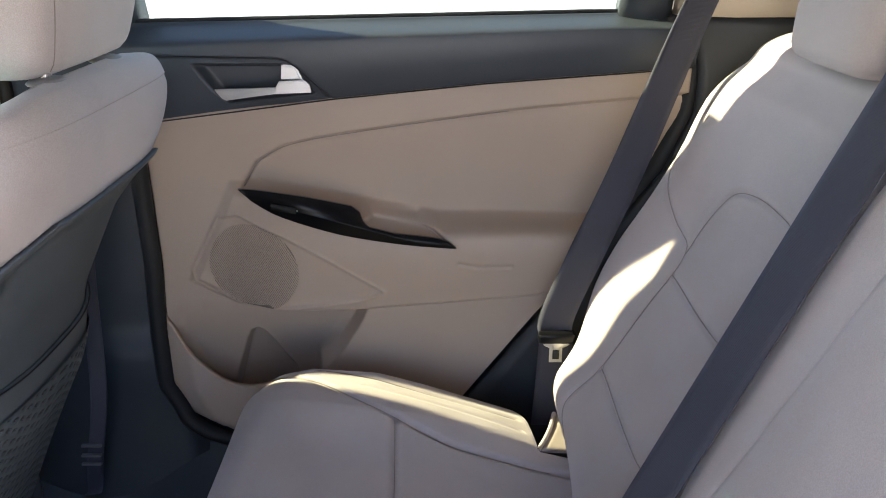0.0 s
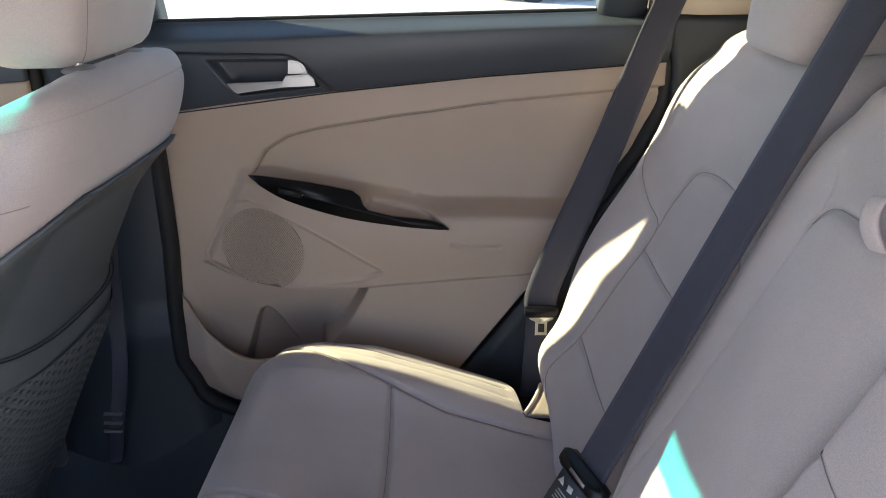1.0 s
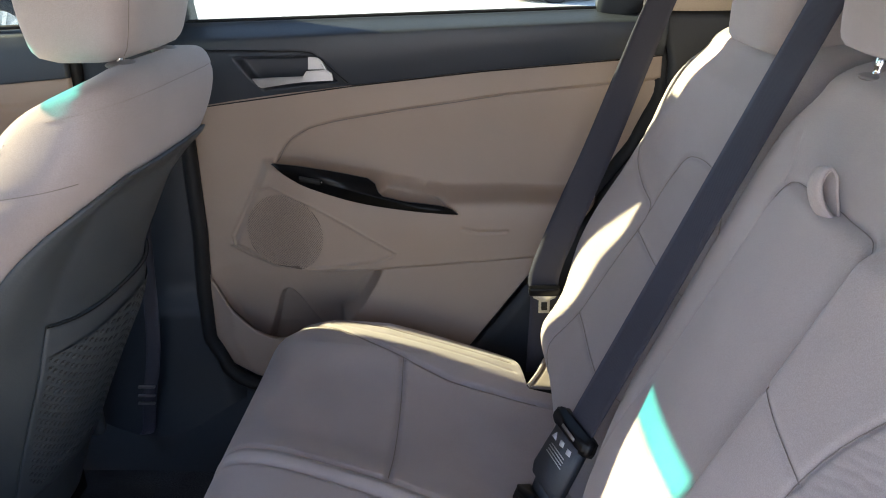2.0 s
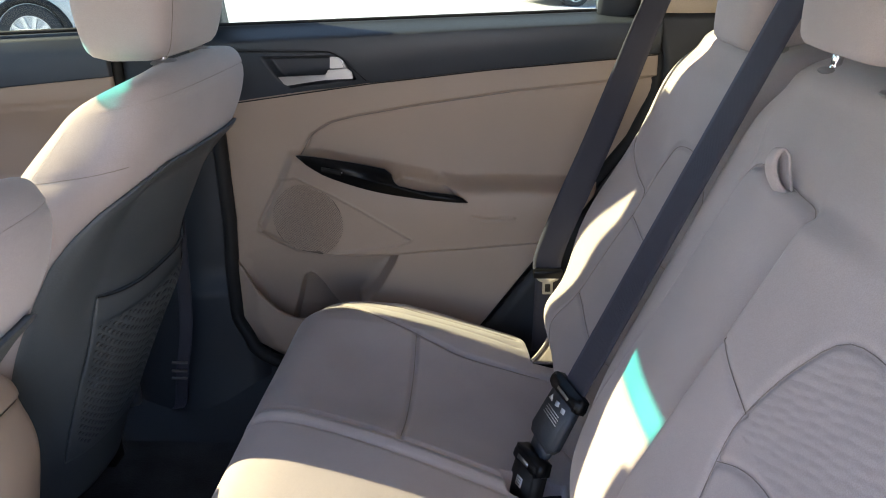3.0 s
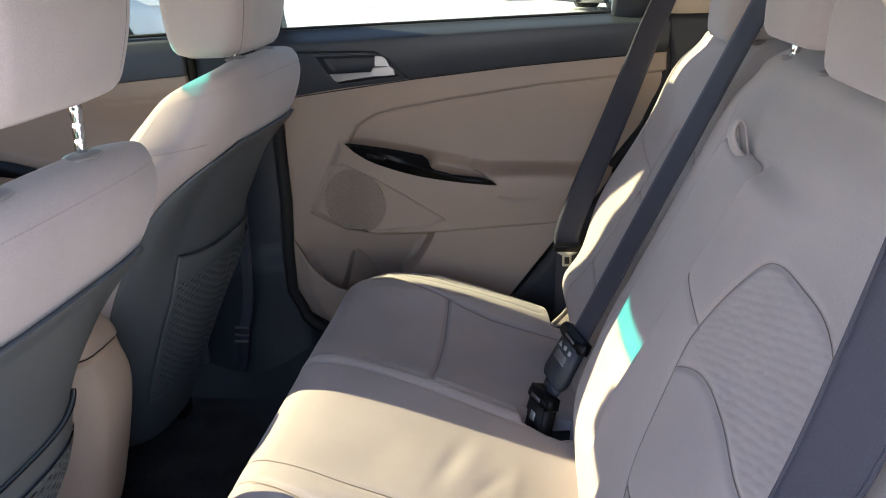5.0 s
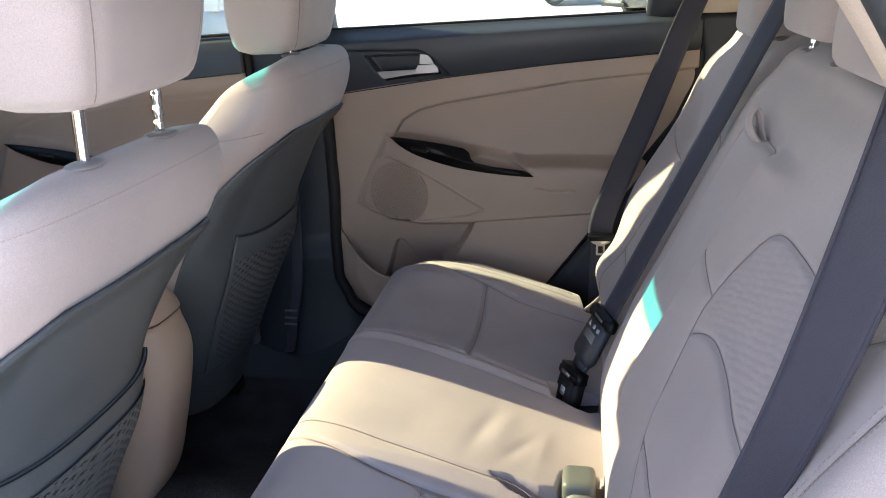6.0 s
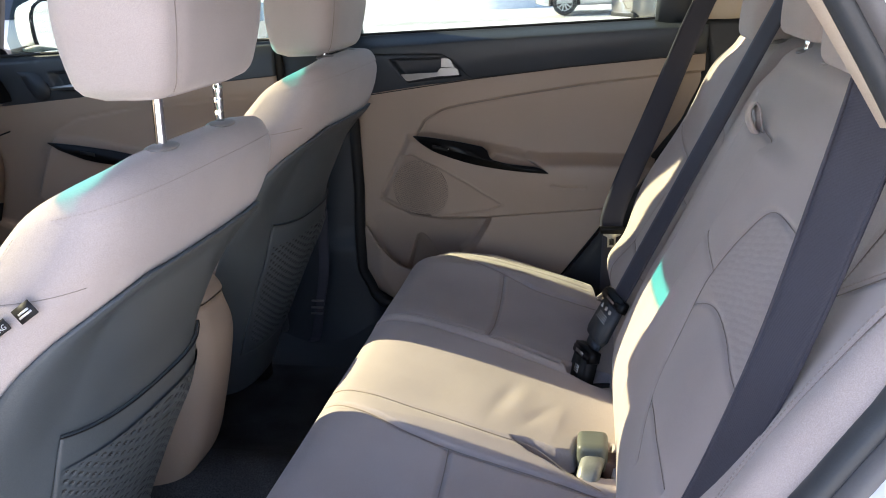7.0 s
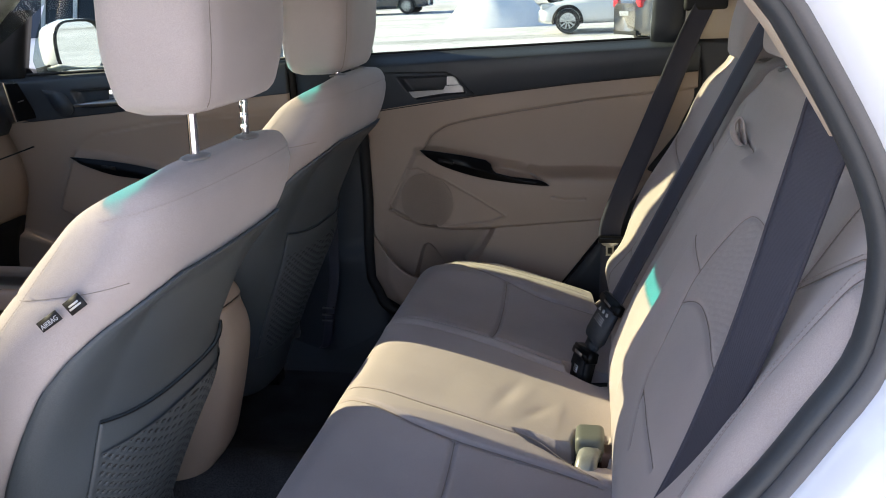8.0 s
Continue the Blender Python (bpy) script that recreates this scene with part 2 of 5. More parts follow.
# windscreen with a tinted band along its top
def windscreen(k0, k1):
    return slab(np.array([[(-1.08 - 0.86 * k, CY + s * (0.60 + 0.10 * k), 1.545 - 0.47 * k - 0.02 * s * s) for s in np.linspace(-1, 1, 13)] for k in np.linspace(k0, k1, 8)]), (0, 0, 0.004))


ws = thing("windscreen", "clear windscreen with a blue-green shade band along its top", "windscreen", kind="structure")
part("shade_band", windscreen(-0.07, 0.008), SHADEBAND, ws, "blue-green tinted band")
part("pane", windscreen(0.008, 1.0), SCREEN, ws)


def side_wall(y, sign):
    """Closed lower body and roof rail outside the doors of one side."""
    lean = 0.07 if sign > 0 else 0.0
    rail = spline([(-1.95, y, 1.12), (-1.45, y - (0.02 + lean * 0.5) * sign, 1.42), (-1.10, y - (0.05 + lean) * sign, 1.56 if sign > 0 else 1.585), (-0.5, y - (0.06 + lean) * sign, 1.605), (0.3, y - (0.06 + lean) * sign, 1.615 if sign > 0 else 1.60), (0.9, y - (0.04 + lean) * sign, 1.49), (1.25, y, 1.35)], 40)
    return tube(rail, np.interp(rail[:, 0], [-1.95, -1.55, -1.36], [0.060, 0.050, 0.022]), 14)


tagged(part("roof_rail_trim", side_wall(1.20, 1), HEAD), "beige roof rail trim above the far doors", "trim", kind="structure")
tagged(part("roof_rail_trim", side_wall(-0.22, -1), HEAD), "beige roof rail trim above the near doors", "trim", kind="structure")

# rear end behind the bench
tagged(part("cargo_wall", join(slab(np.array([[(1.25, y, z) for y in np.linspace(-0.22, 1.2, 6)] for z in np.linspace(0.4, 1.15, 5)]), (0.04, 0, 0)), slab(np.array([[(x, y, 0.78) for y in np.linspace(-0.22, 1.2, 6)] for x in np.linspace(0.45, 1.25, 5)]), (0, 0, -0.03))), DARK), "dark lining of the luggage space", "trim", kind="structure")

# unseen shell and tinted glass, added to cut light from the rear
tagged(part("quarter_shell", slab(np.array([[(x, -0.245 + 0.10 * max(0, z - 1.25), z) for x in np.linspace(0.52, 1.27, 5)] for z in np.linspace(0.4, 1.58, 8)]), (0, -0.02, 0)), DARK), "dark inner shell of the near rear quarter", "trim", kind="structure")
TINTED = glass("grey_tailgate_glass", (0.42, 0.44, 0.44), 0.05)
tagged(part("rear_window", slab(np.array([[(1.33 - 0.10 * k, y, 1.16 + 0.42 * k) for y in np.linspace(-0.20, 1.18, 9)] for k in np.linspace(0, 1, 5)]), (0.004, 0, 0)), TINTED), "grey tinted tailgate window", "window", kind="structure")

# far side outer panel and sill below the doors
tagged(part("sill_trim", slab(np.array([[(x, 1.205 - 0.155 * k**1.8 - 0.025 * sstep(np.array(x), -0.62, -0.40) * math.sin(math.pi * k), 0.575 - 0.185 * k) for x in np.linspace(-1.9, 0.25, 60)] for k in np.linspace(0, 1, 18)]), (0, 0.03, -0.03)), SHADED_DARK), "dark plastic door sill on the far side", "trim", kind="structure")
tagged(part("quarter_shell", slab(np.array([[(x, 1.215 - 0.30 * max(0, z - 1.25), z) for x in np.linspace(0.335, 1.25, 5)] for z in np.linspace(0.4, 1.58, 8)]), (0, 0.03, 0)), DARK), "dark inner shell of the far rear quarter", "trim", kind="structure")
tagged(part("pillar_trim", join(
    slab(np.array([[(-0.66 + 0.22 * s - 0.10 * (1 - s) * sstep(np.array(0.80 - z), 0, 0.08) + 0.03 * sstep(np.array(0.75 - z), 0, 0.3), 1.195 - 0.018 * math.sin(math.pi * s) - (0.02 + 0.05 * max(0.0, (0.62 - z) / 0.2) ** 2 if z < 0.72 else 0.012 * math.sin(math.pi * s) ** 0.5) - 0.30 * max(0, z - 1.22), z) for s in np.linspace(0, 1, 8)] for z in np.concatenate([np.linspace(0.40, 0.715, 12), np.linspace(0.722, 1.54, 20)])]), (0, 0.05, 0)),), SHADED_DARK), "dark plastic centre pillar trim between the doors", "trim", kind="structure")

# inside mirror under the windscreen's top, unseen, placed to shade the rear seatback
im = thing("rear_view_mirror", "black inside rear-view mirror", "mirror")
part("housing", box(-1.165, -1.125, 0.365, 0.612, 1.452, 1.525, 0.02, 3), BLACK, im)
# added block: stops sun passing between mirror and roof
part("gap_block", box(-1.16, -1.10, 0.380, 0.592, 1.505, 1.60, 0.012), BLACK, im, "black unseen block above the mirror that closes a light gap")

# ---- far doors ----
DOOR_Y = 1.175
ARM = [(-0.327, 1.000), (-0.27, 1.000), (-0.12, 0.970), (0.0, 0.945), (0.105, 0.945), (0.30, 0.938), (0.30, 0.84), (0.15, 0.814), (-0.13, 0.791), (-0.24, 0.788), (-0.33, 0.797), (-0.407, 0.838)]
INSET = [(-0.306, 0.998), (-0.282, 1.035), (-0.241, 1.059), (-0.188, 1.072), (-0.067, 1.091), (0.104, 1.114), (0.42, 1.142), (0.42, 0.93), (0.105, 0.94), (0.0, 0.94), (-0.12, 0.965), (-0.27, 0.995)]
POCKET = [(-0.474, 0.780), (-0.455, 0.765), (-0.426, 0.727), (-0.396, 0.693), (-0.369, 0.668), (-0.335, 0.654), (-0.300, 0.656), (-0.271, 0.664), (-0.20, 0.668), (-0.16, 0.650)]
BOTTLE = [(-0.378, 0.575), (-0.360, 0.640), (-0.348, 0.676), (-0.334, 0.716), (-0.324, 0.736), (-0.312, 0.742), (-0.302, 0.736), (-0.288, 0.712), (-0.274, 0.680), (-0.256, 0.655), (-0.238, 0.575)]
LOWER = [(-0.122, 0.810), (-0.134, 0.782), (-0.164, 0.731), (-0.190, 0.702), (-0.205, 0.690), (-0.205, 0.40), (0.5, 0.40), (0.5, 0.86), (0.15, 0.85)]
SPEAKER = [(-0.352, 0.949), (-0.317, 0.957), (-0.247, 0.930), (-0.174, 0.889), (-0.090, 0.834), (-0.128, 0.818), (-0.23, 0.805), (-0.305, 0.800), (-0.367, 0.815), (-0.398, 0.836), (-0.405, 0.855)]
NICHE = [(-0.445, 0.785), (-0.40, 0.800), (-0.33, 0.792), (-0.24, 0.784), (-0.135, 0.786), (-0.168, 0.722), (-0.195, 0.690), (-0.20, 0.600), (-0.271, 0.570), (-0.335, 0.565), (-0.395, 0.590), (-0.430, 0.660), (-0.455, 0.745)]
CUP = [(-0.118, 0.947), (-0.112, 0.966), (-0.034, 0.958), (-0.004, 0.940), (0.020, 0.912), (-0.07, 0.926)]


def door_depth(X, Z):
    """How far the panel stands proud of the door's plane."""
    d = np.zeros_like(X)
    arm, low = inside(X, Z, ARM), inside(X, Z, LOWER)
    d += 0.010 * sstep(Z, 1.02, 1.12)
    rest = 0.045 * sstep(arm, -0.008, 0.014) * (0.35 + 0.65 * sstep(X, -0.36, -0.24))
    rest += 0.012 * np.exp(-(((Z - 0.90) / 0.05) ** 2)) * sstep(X, -0.3, -0.05) * sstep(arm, 0, 0.02)
    d += np.maximum(rest, 0.034 * sstep(low, -0.006, 0.010))
    d -= 0.009 * sstep(inside(X, Z, INSET), -0.006, 0.004)
    d -= sstep(inside(X, Z, NICHE), -0.004, 0.022) * (0.004 + 0.030 * sstep(-Z, -0.785, -0.665))
    d -= (0.006 + 0.32 * np.clip(0.742 - Z, 0, 0.1)) * sstep(inside(X, Z, BOTTLE), -0.001, 0.007)
    d -= 0.003 * sstep(inside(X, Z, SPEAKER), -0.003, 0.003)
    d += groove(X, Z, SPEAKER + SPEAKER[:1], 0.0026, 0.0028)
    d -= 0.034 * sstep(inside(X, Z, CUP), -0.003, 0.018)
    d -= groove(X, Z, INSET[:7], 0.0025, 0.004)
    d -= groove(X, Z, [(0.03, 0.885), (0.06, 0.878), (0.11, 0.880)], 0.003, 0.003)
    d -= 0.02 * sstep(-Z, -0.56, -0.53)
    return np.maximum(d, -0.085)


def door_edges(z):
    """Front and rear edge of the panel at a height."""
    f = np.interp(z, [0.53, 0.545, 0.558, 0.586, 0.646, 0.744, 0.866, 0.94, 1.30], [-0.30, -0.345, -0.388, -0.433, -0.461, -0.460, -0.452, -0.452, -0.45])
    r = np.interp(z, [0.53, 0.631, 0.784, 0.86, 1.02, 1.111, 1.18, 1.26], [-0.055, 0.036, 0.150, 0.212, 0.334, 0.372, 0.372, 0.36])
    return f, r


def trim_low(x):
    return np.interp(x, [-0.47, -0.403, -0.159, 0.069, 0.286, 0.38], [1.099, 1.107, 1.137, 1.159, 1.174, 1.182])


def sill_high(x):
    return np.interp(x, [-0.47, 0.26, 0.40], [1.243, 1.255, 1.252])


def panel_at(x, z, up=0.0):
    """A place on the panel's face."""
    return (x, DOOR_Y - float(door_depth(np.array(float(x)), np.array(float(z)))) - up, z)


def trim_depth(X, Z):
    k = (Z - trim_low(X)) / (sill_high(X) - trim_low(X))
    d = 0.030 * np.sin(np.clip(k, 0, 1) * math.pi * 0.62 + 0.35) - 0.034 * sstep(k, 0.78, 1.0)
    line = [(-0.50, 1.204), (-0.23, 1.197), (-0.206, 1.186), (-0.19, 1.168), (-0.160, 1.136)]
    s = inside(X, Z, [(-0.50, 1.204)] + line[1:] + [(-0.5, 1.09)])
    d -= 0.007 * sstep(s, -0.003, 0.003)
    bez = [(-0.357, 1.190), (-0.23, 1.190), (-0.208, 1.187), (-0.184, 1.144), (-0.313, 1.131), (-0.332, 1.152)]
    d -= 0.022 * sstep(inside(X, Z, bez), -0.002, 0.006)
    d += groove(X, Z, bez + bez[:1], 0.0035, 0.003)
    return d


def trim_at(x, z, up=0.0):
    return (x, DOOR_Y - float(trim_depth(np.array(float(x)), np.array(float(z)))) - up, z)


def rear_door():
    door = thing("rear_door", "closed rear car door with beige vinyl panel and dark upper trim", "car door")
    zs = np.concatenate([np.linspace(0.53, 0.60, 24), np.linspace(0.602, 1.20, 290)])
    P = []
    for z in zs:
        f, r = door_edges(z)
        xs = np.linspace(f, r, 340)
        top = trim_low(xs) + 0.004
        zz = np.minimum(z, top)
        P.append(np.stack([xs, DOOR_Y - door_depth(xs, zz), zz], -1))
    P = np.array(P)
    part("panel", slab(P, (0, 0.012, 0)), PANEL, door, "moulded beige vinyl panel with armrest and pocket")
    ks = np.linspace(0, 1, 60)
    xs = np.linspace(-0.475, 0.372, 230)
    Z = trim_low(xs)[None] + ks[:, None] * (sill_high(xs) - trim_low(xs))[None]
    X = np.tile(xs, (60, 1))
    part("upper_trim", slab(np.stack([X, DOOR_Y - 0.006 - trim_depth(X, Z), Z], -1), (0, 0.03, 0)), DARK, door, "charcoal upper trim below the window")
    # handle, with its cup-shaped bezel
    hz = lambda a, b, d: (a, DOOR_Y - 0.010 - d, b)
    lever = [(-0.330, 1.152), (-0.270, 1.154), (-0.240, 1.155), (-0.234, 1.164), (-0.198, 1.166), (-0.190, 1.160), (-0.188, 1.148), (-0.240, 1.146), (-0.272, 1.142), (-0.314, 1.136), (-0.320, 1.139)]
    part("door_handle", prism(lever, lambda a, b, d: (a, DOOR_Y - 0.019 - d - 0.004 * sstep(np.array(a), -0.33, -0.2), b), 0.007, 0.002), SATIN, door, "satin silver pull handle", smooth=False)
    lock = [(-0.232, 1.166), (-0.230, 1.187), (-0.210, 1.187), (-0.200, 1.165)]
    part("lock_tab", prism(lock, hz, 0.012, 0.003), SATIN, door, "satin silver lock tab", smooth=False)
    # switch plate, flush in the armrest
    sw = smooth_line([(-0.304, 0.999), (-0.27, 0.996), (-0.19, 0.983), (-0.135, 0.972)], 14) + smooth_line([(-0.122, 0.962), (-0.117, 0.948), (-0.108, 0.940)], 6) + smooth_line([(-0.07, 0.931), (0.0, 0.922), (0.024, 0.909)], 8) + smooth_line([(-0.0, 0.910), (-0.07, 0.917), (-0.158, 0.932), (-0.243, 0.958), (-0.285, 0.981)], 18)
    part("switch_plate", prism(sw, lambda a, b, d: (a, DOOR_Y - 0.046 - 0.25 * max(0, 0.985 - b) - d, b + 0.009), 0.008, 0.001), GLOSS, door, "gloss black switch plate")
    wsw = prism([(-0.255, 0.978), (-0.218, 0.971), (-0.218, 0.962), (-0.255, 0.969)], lambda a, b, d: (a, DOOR_Y - 0.056 - d, b + 0.009), 0.006, 0.001)
    part("window_switch", wsw, BLACK, door, "black window switch")
    # tiny white dot beside the window switch
    part("switch_dot", prism([(-0.2165, 0.9685), (-0.2145, 0.9685), (-0.2145, 0.9665), (-0.2165, 0.9665)], lambda a, b, d: (a, DOOR_Y - 0.0605 - d, b + 0.009), 0.001), PRINT, door)
    # loudspeaker grille of fine slanting bars
    vs, fs = [], []
    for i in range(50):
        u = -0.0735 + i * 0.003
        h = math.sqrt(max(0.0, 0.074**2 - u * u))
        if h < 0.01:
            continue
        a = Vector((-0.298 + u * 0.88, 0, 0.869 + u * 0.48))
        t = Vector((-0.48, 0, 0.88))
        w = Vector((0.88, 0, 0.48)) * 0.00085
        k = len(vs)
        for q in (a + t * h * c for c in np.linspace(-1, 1, 13)):
            for r, up in ((q - w, 0.0), (q - w, 0.0020), (q + w, 0.0020), (q + w, 0.0)):
                vs.append(panel_at(r.x, r.z, up))
        for j in range(12):
            b = k + 4 * j
            fs += [(b, b + 1, b + 5, b + 4), (b + 1, b + 2, b + 6, b + 5), (b + 2, b + 3, b + 7, b + 6)]
    # dark disc added so the gaps between the bars look dark
    disc = grid(np.array([[panel_at(-0.298 + r * math.cos(a), 0.869 + r * math.sin(a), 0.0006) for a in np.linspace(0, 2 * np.pi, 48, endpoint=False)] for r in np.linspace(0.0005, 0.074, 28)]), wrap_v=True)
    part("speaker_backing", disc, BACKING, door, "dark backing disc behind the speaker grille")
    part("speaker_grille", (vs, fs), PANEL, door, "round beige speaker grille of fine bars", smooth=False)
    part("badge", prism([(-0.150, 0.803), (-0.122, 0.806), (-0.122, 0.809), (-0.150, 0.806)], lambda a, b, d: (a, DOOR_Y - 0.040 - d, b), 0.004, 0.001), SATIN, door, "small pale name plate")
    # fine joints between the pieces
    for line, at in (([(x, float(trim_low(np.array(x))) - 0.001) for x in np.linspace(-0.45, 0.37, 40)], lambda a, b: (a, DOOR_Y - 0.013 - float(door_depth(np.array(a), np.array(b))) * 0.6, b)),
                     ([(-0.46, 1.203), (-0.30, 1.200), (-0.23, 1.197), (-0.209, 1.188), (-0.192, 1.170), (-0.165, 1.142)], lambda a, b: trim_at(a, b, 0.007)),
                     (INSET[:7], lambda a, b: panel_at(a, b, 0.0008))):
        pts = [at(a, b) for a, b in smooth_line([q for q in line if q[0] < 0.375], 60)]
        part("joint", tube(pts, 0.0012, 6), SEAM if at is not trim_at and line is not None and line[0] == INSET[0] else BLACK, door)
    # front wall of the map pocket, standing clear of the panel behind it
    rim = np.array(smooth_line(POCKET, 60))
    rows = []
    for k in np.concatenate([[0, 0.004, 0.012, 0.026], np.linspace(0.06, 1, 24)]):
        z = rim[:, 1] + (0.525 - rim[:, 1]) * k
        edge = np.array([door_edges(q)[0] for q in z]) + 0.002
        x = np.maximum(rim[:, 0], edge)
        dp = 0.010 + 0.026 * sstep(x - edge, 0.0, 0.05) - 0.003 * (k == 0) - 0.0008 * (k == 0.004) - 0.02 * sstep(-z, -0.56, -0.53)
        rows.append(np.stack([x, DOOR_Y - dp, z], -1))
    part("pocket_wall", slab(np.array(rows), (0, 0.007, 0)), PANEL, door, "beige front wall of the map pocket")
    # weatherstrip round the door's edge
    zz = np.linspace(0.60, 1.24, 30)
    ring = [(door_edges(z)[0] - 0.012, 1.165, z) for z in zz[::-1]] + [(-0.445, 1.163, 0.580), (-0.432, 1.161, 0.565), (-0.414, 1.16, 0.552), (-0.390, 1.16, 0.541), (-0.352, 1.16, 0.530), (-0.30, 1.16, 0.520), (-0.22, 1.16, 0.513), (-0.12, 1.16, 0.51)]
    part("weatherstrip", tube(spline(ring, 110), 0.014, 10), BLACK, door, "black rubber weatherstrip")
    ring = [(door_edges(z)[1] + 0.006, 1.182, z) for z in np.linspace(0.54, 1.24, 30)]
    part("weatherstrip", tube(spline(ring, 60), 0.016, 10), BLACK, door, "black rubber weatherstrip")
    # window: pane, lower lip, divider bar, frame
    part("window_lip", tube(spline([(x, DOOR_Y + 0.014, float(sill_high(np.array(x))) + 0.002) for x in np.linspace(-0.47, 0.38, 12)], 40), 0.0035, 8), BLACK, door)
    part("pane", slab(np.array([[(x, DOOR_Y + 0.024 - 0.28 * max(0.0, z - 1.24), z) for x in np.linspace(-0.50, 0.28, 6)] for z in np.linspace(1.20, 1.58, 4)]), (0, 0.004, 0)), SIDEPANE, door)
    part("window_divider", slab(np.array([[(0.260 + 0.075 * s + 0.03 * (z - 1.25), DOOR_Y + 0.004 - 0.012 * math.sin(math.pi * s) - 0.28 * (z - 1.24), z) for s in np.linspace(0, 1, 8)] for z in np.linspace(1.245, 1.58, 8)]), (0, 0.03, 0)), DARK, door, "dark upright window divider")
    part("window_frame", tube(spline([(-0.485, DOOR_Y + 0.015, 1.22), (-0.475, DOOR_Y - 0.03, 1.40), (-0.470, DOOR_Y - 0.080, 1.585), (-0.2, DOOR_Y - 0.088, 1.608), (0.2, DOOR_Y - 0.088, 1.603)], 40), 0.014, 8), BLACK, door, "black window frame")
    return door


rear_door()

FX = -1.012  # the front door repeats the rear one this far ahead


def front_door():
    door = thing("front_door", "closed front car door with beige panel and snow-dusted window", "car door")
    xs = np.linspace(-1.62, -0.66, 150)
    zs = np.linspace(0.45, 1.16, 140)
    P = []
    for z in zs:
        top = np.interp(xs, [-1.62, -1.44, -0.685, -0.6], [1.085, 1.095, 1.154, 1.16])
        zz = np.minimum(z, top)
        q = xs - FX
        d = 0.008 * sstep(zz, 1.0, 1.1) + 0.024 * sstep(zz, 1.04, 1.13) * sstep(xs, -1.10, -0.92) + 0.045 * sstep(inside(q, zz, [(a if a < 0.2 else a + 0.2, b) for a, b in ARM]), -0.008, 0.016)
        line = [(-0.38, 0.96), (-0.33, 1.02), (-0.25, 1.055), (-0.05, 1.085), (0.5, 1.12)]
        d = d - groove(q, zz, line, 0.0025, 0.004) - 0.03 * sstep(-zz, -0.53, -0.47)
        d = d + 0.03 * sstep(inside(q, zz, [(-0.7, 0.80), (-0.3, 0.70), (0.1, 0.72), (0.1, 0.3), (-0.7, 0.3)]), -0.004, 0.01)
        P.append(np.stack([xs, 1.20 - d, zz], -1))
    part("panel", slab(np.array(P), (0, 0.03, 0)), PANEL, door, "moulded beige vinyl panel with armrest")
    ks = np.linspace(0, 1, 30)
    low = np.interp(xs, [-1.62, -1.44, -0.685, -0.6], [1.085, 1.095, 1.154, 1.16])
    high = np.interp(xs, [-1.62, -1.40, -0.66], [1.222, 1.226, 1.242])
    X = np.tile(xs, (30, 1))
    Z = low[None] + ks[:, None] * (high - low)[None]
    d = 0.014 * np.sin(ks[:, None] * math.pi * 0.62 + 0.35) - 0.014 * sstep(ks[:, None], 0.86, 1) + 0 * X
    d = d + 0.026 * (1 - ks[:, None]) * sstep(X, -1.10, -0.92)
    bez = [(-1.31, 1.18), (-1.13, 1.185), (-1.10, 1.14), (-1.29, 1.13)]
    d = d - 0.02 * sstep(inside(X, Z, bez), -0.002, 0.006)
    part("upper_trim", slab(np.stack([X, 1.196 - d, Z], -1), (0, 0.03, 0)), DARK, door, "charcoal upper trim below the window")
    hz = lambda a, b, d: (a, 1.190 - d, b)
    part("door_handle", prism([(-1.30, 1.143), (-1.22, 1.150), (-1.13, 1.157), (-1.115, 1.145), (-1.20, 1.136), (-1.295, 1.136)], hz, 0.032, 0.003), SATIN, door, "satin silver pull handle")
    part("lock_tab", prism([(-1.19, 1.155), (-1.185, 1.178), (-1.165, 1.178), (-1.155, 1.158)], hz, 0.022, 0.004), SATIN, door)
    tw = prism(smooth_line([(-1.405, 1.185), (-1.34, 1.175), (-1.315, 1.125), (-1.36, 1.112), (-1.405, 1.185)], 24)[:-1], lambda a, b, d: (a, 1.1835 - d, b), 0.003, 0.001)
    part("tweeter_cover", tw, DARK, door, "black tweeter cover")
    sw = smooth_line([(-1.322, 1.000), (-1.24, 0.992), (-1.10, 0.972), (-0.99, 0.945)], 14) + smooth_line([(-1.02, 0.932), (-1.10, 0.938), (-1.20, 0.952), (-1.29, 0.980)], 12)
    part("switch_plate", prism(sw, lambda a, b, d: (a, 1.142 - 0.25 * max(0, 0.985 - b) - d, b), 0.008, 0.001), GLOSS, door, "gloss black switch plate")
    part("window_switch", prism([(-1.22, 0.978), (-1.18, 0.972), (-1.18, 0.963), (-1.22, 0.969)], lambda a, b, d: (a, 1.130 - d, b), 0.006, 0.001), BLACK, door)
    part("pane", slab(np.array([[(x, 1.205 - 0.30 * max(0.0, z - 1.22), z) for x in np.linspace(-1.42 + 0.8 * max(0, z - 1.28), -0.66, 8)] for z in np.linspace(1.20, 1.53, 6)]), (0, 0.004, 0)), SIDEPANE, door)
    part("window_lip", tube(spline([(-1.45, 1.192, 1.226), (-1.0, 1.192, 1.236), (-0.66, 1.192, 1.244)], 20), 0.004, 8), BLACK, door)
    part("window_corner", slab(np.array([[(-1.60 + 0.14 * s + 0.55 * max(0, z - 1.24), 1.195 - 0.3 * max(0.0, z - 1.22), z) for s in np.linspace(0, 1, 5)] for z in np.linspace(1.21, 1.40, 6)]), (0, 0.03, 0)), BLACK, door, "black mirror corner cover")
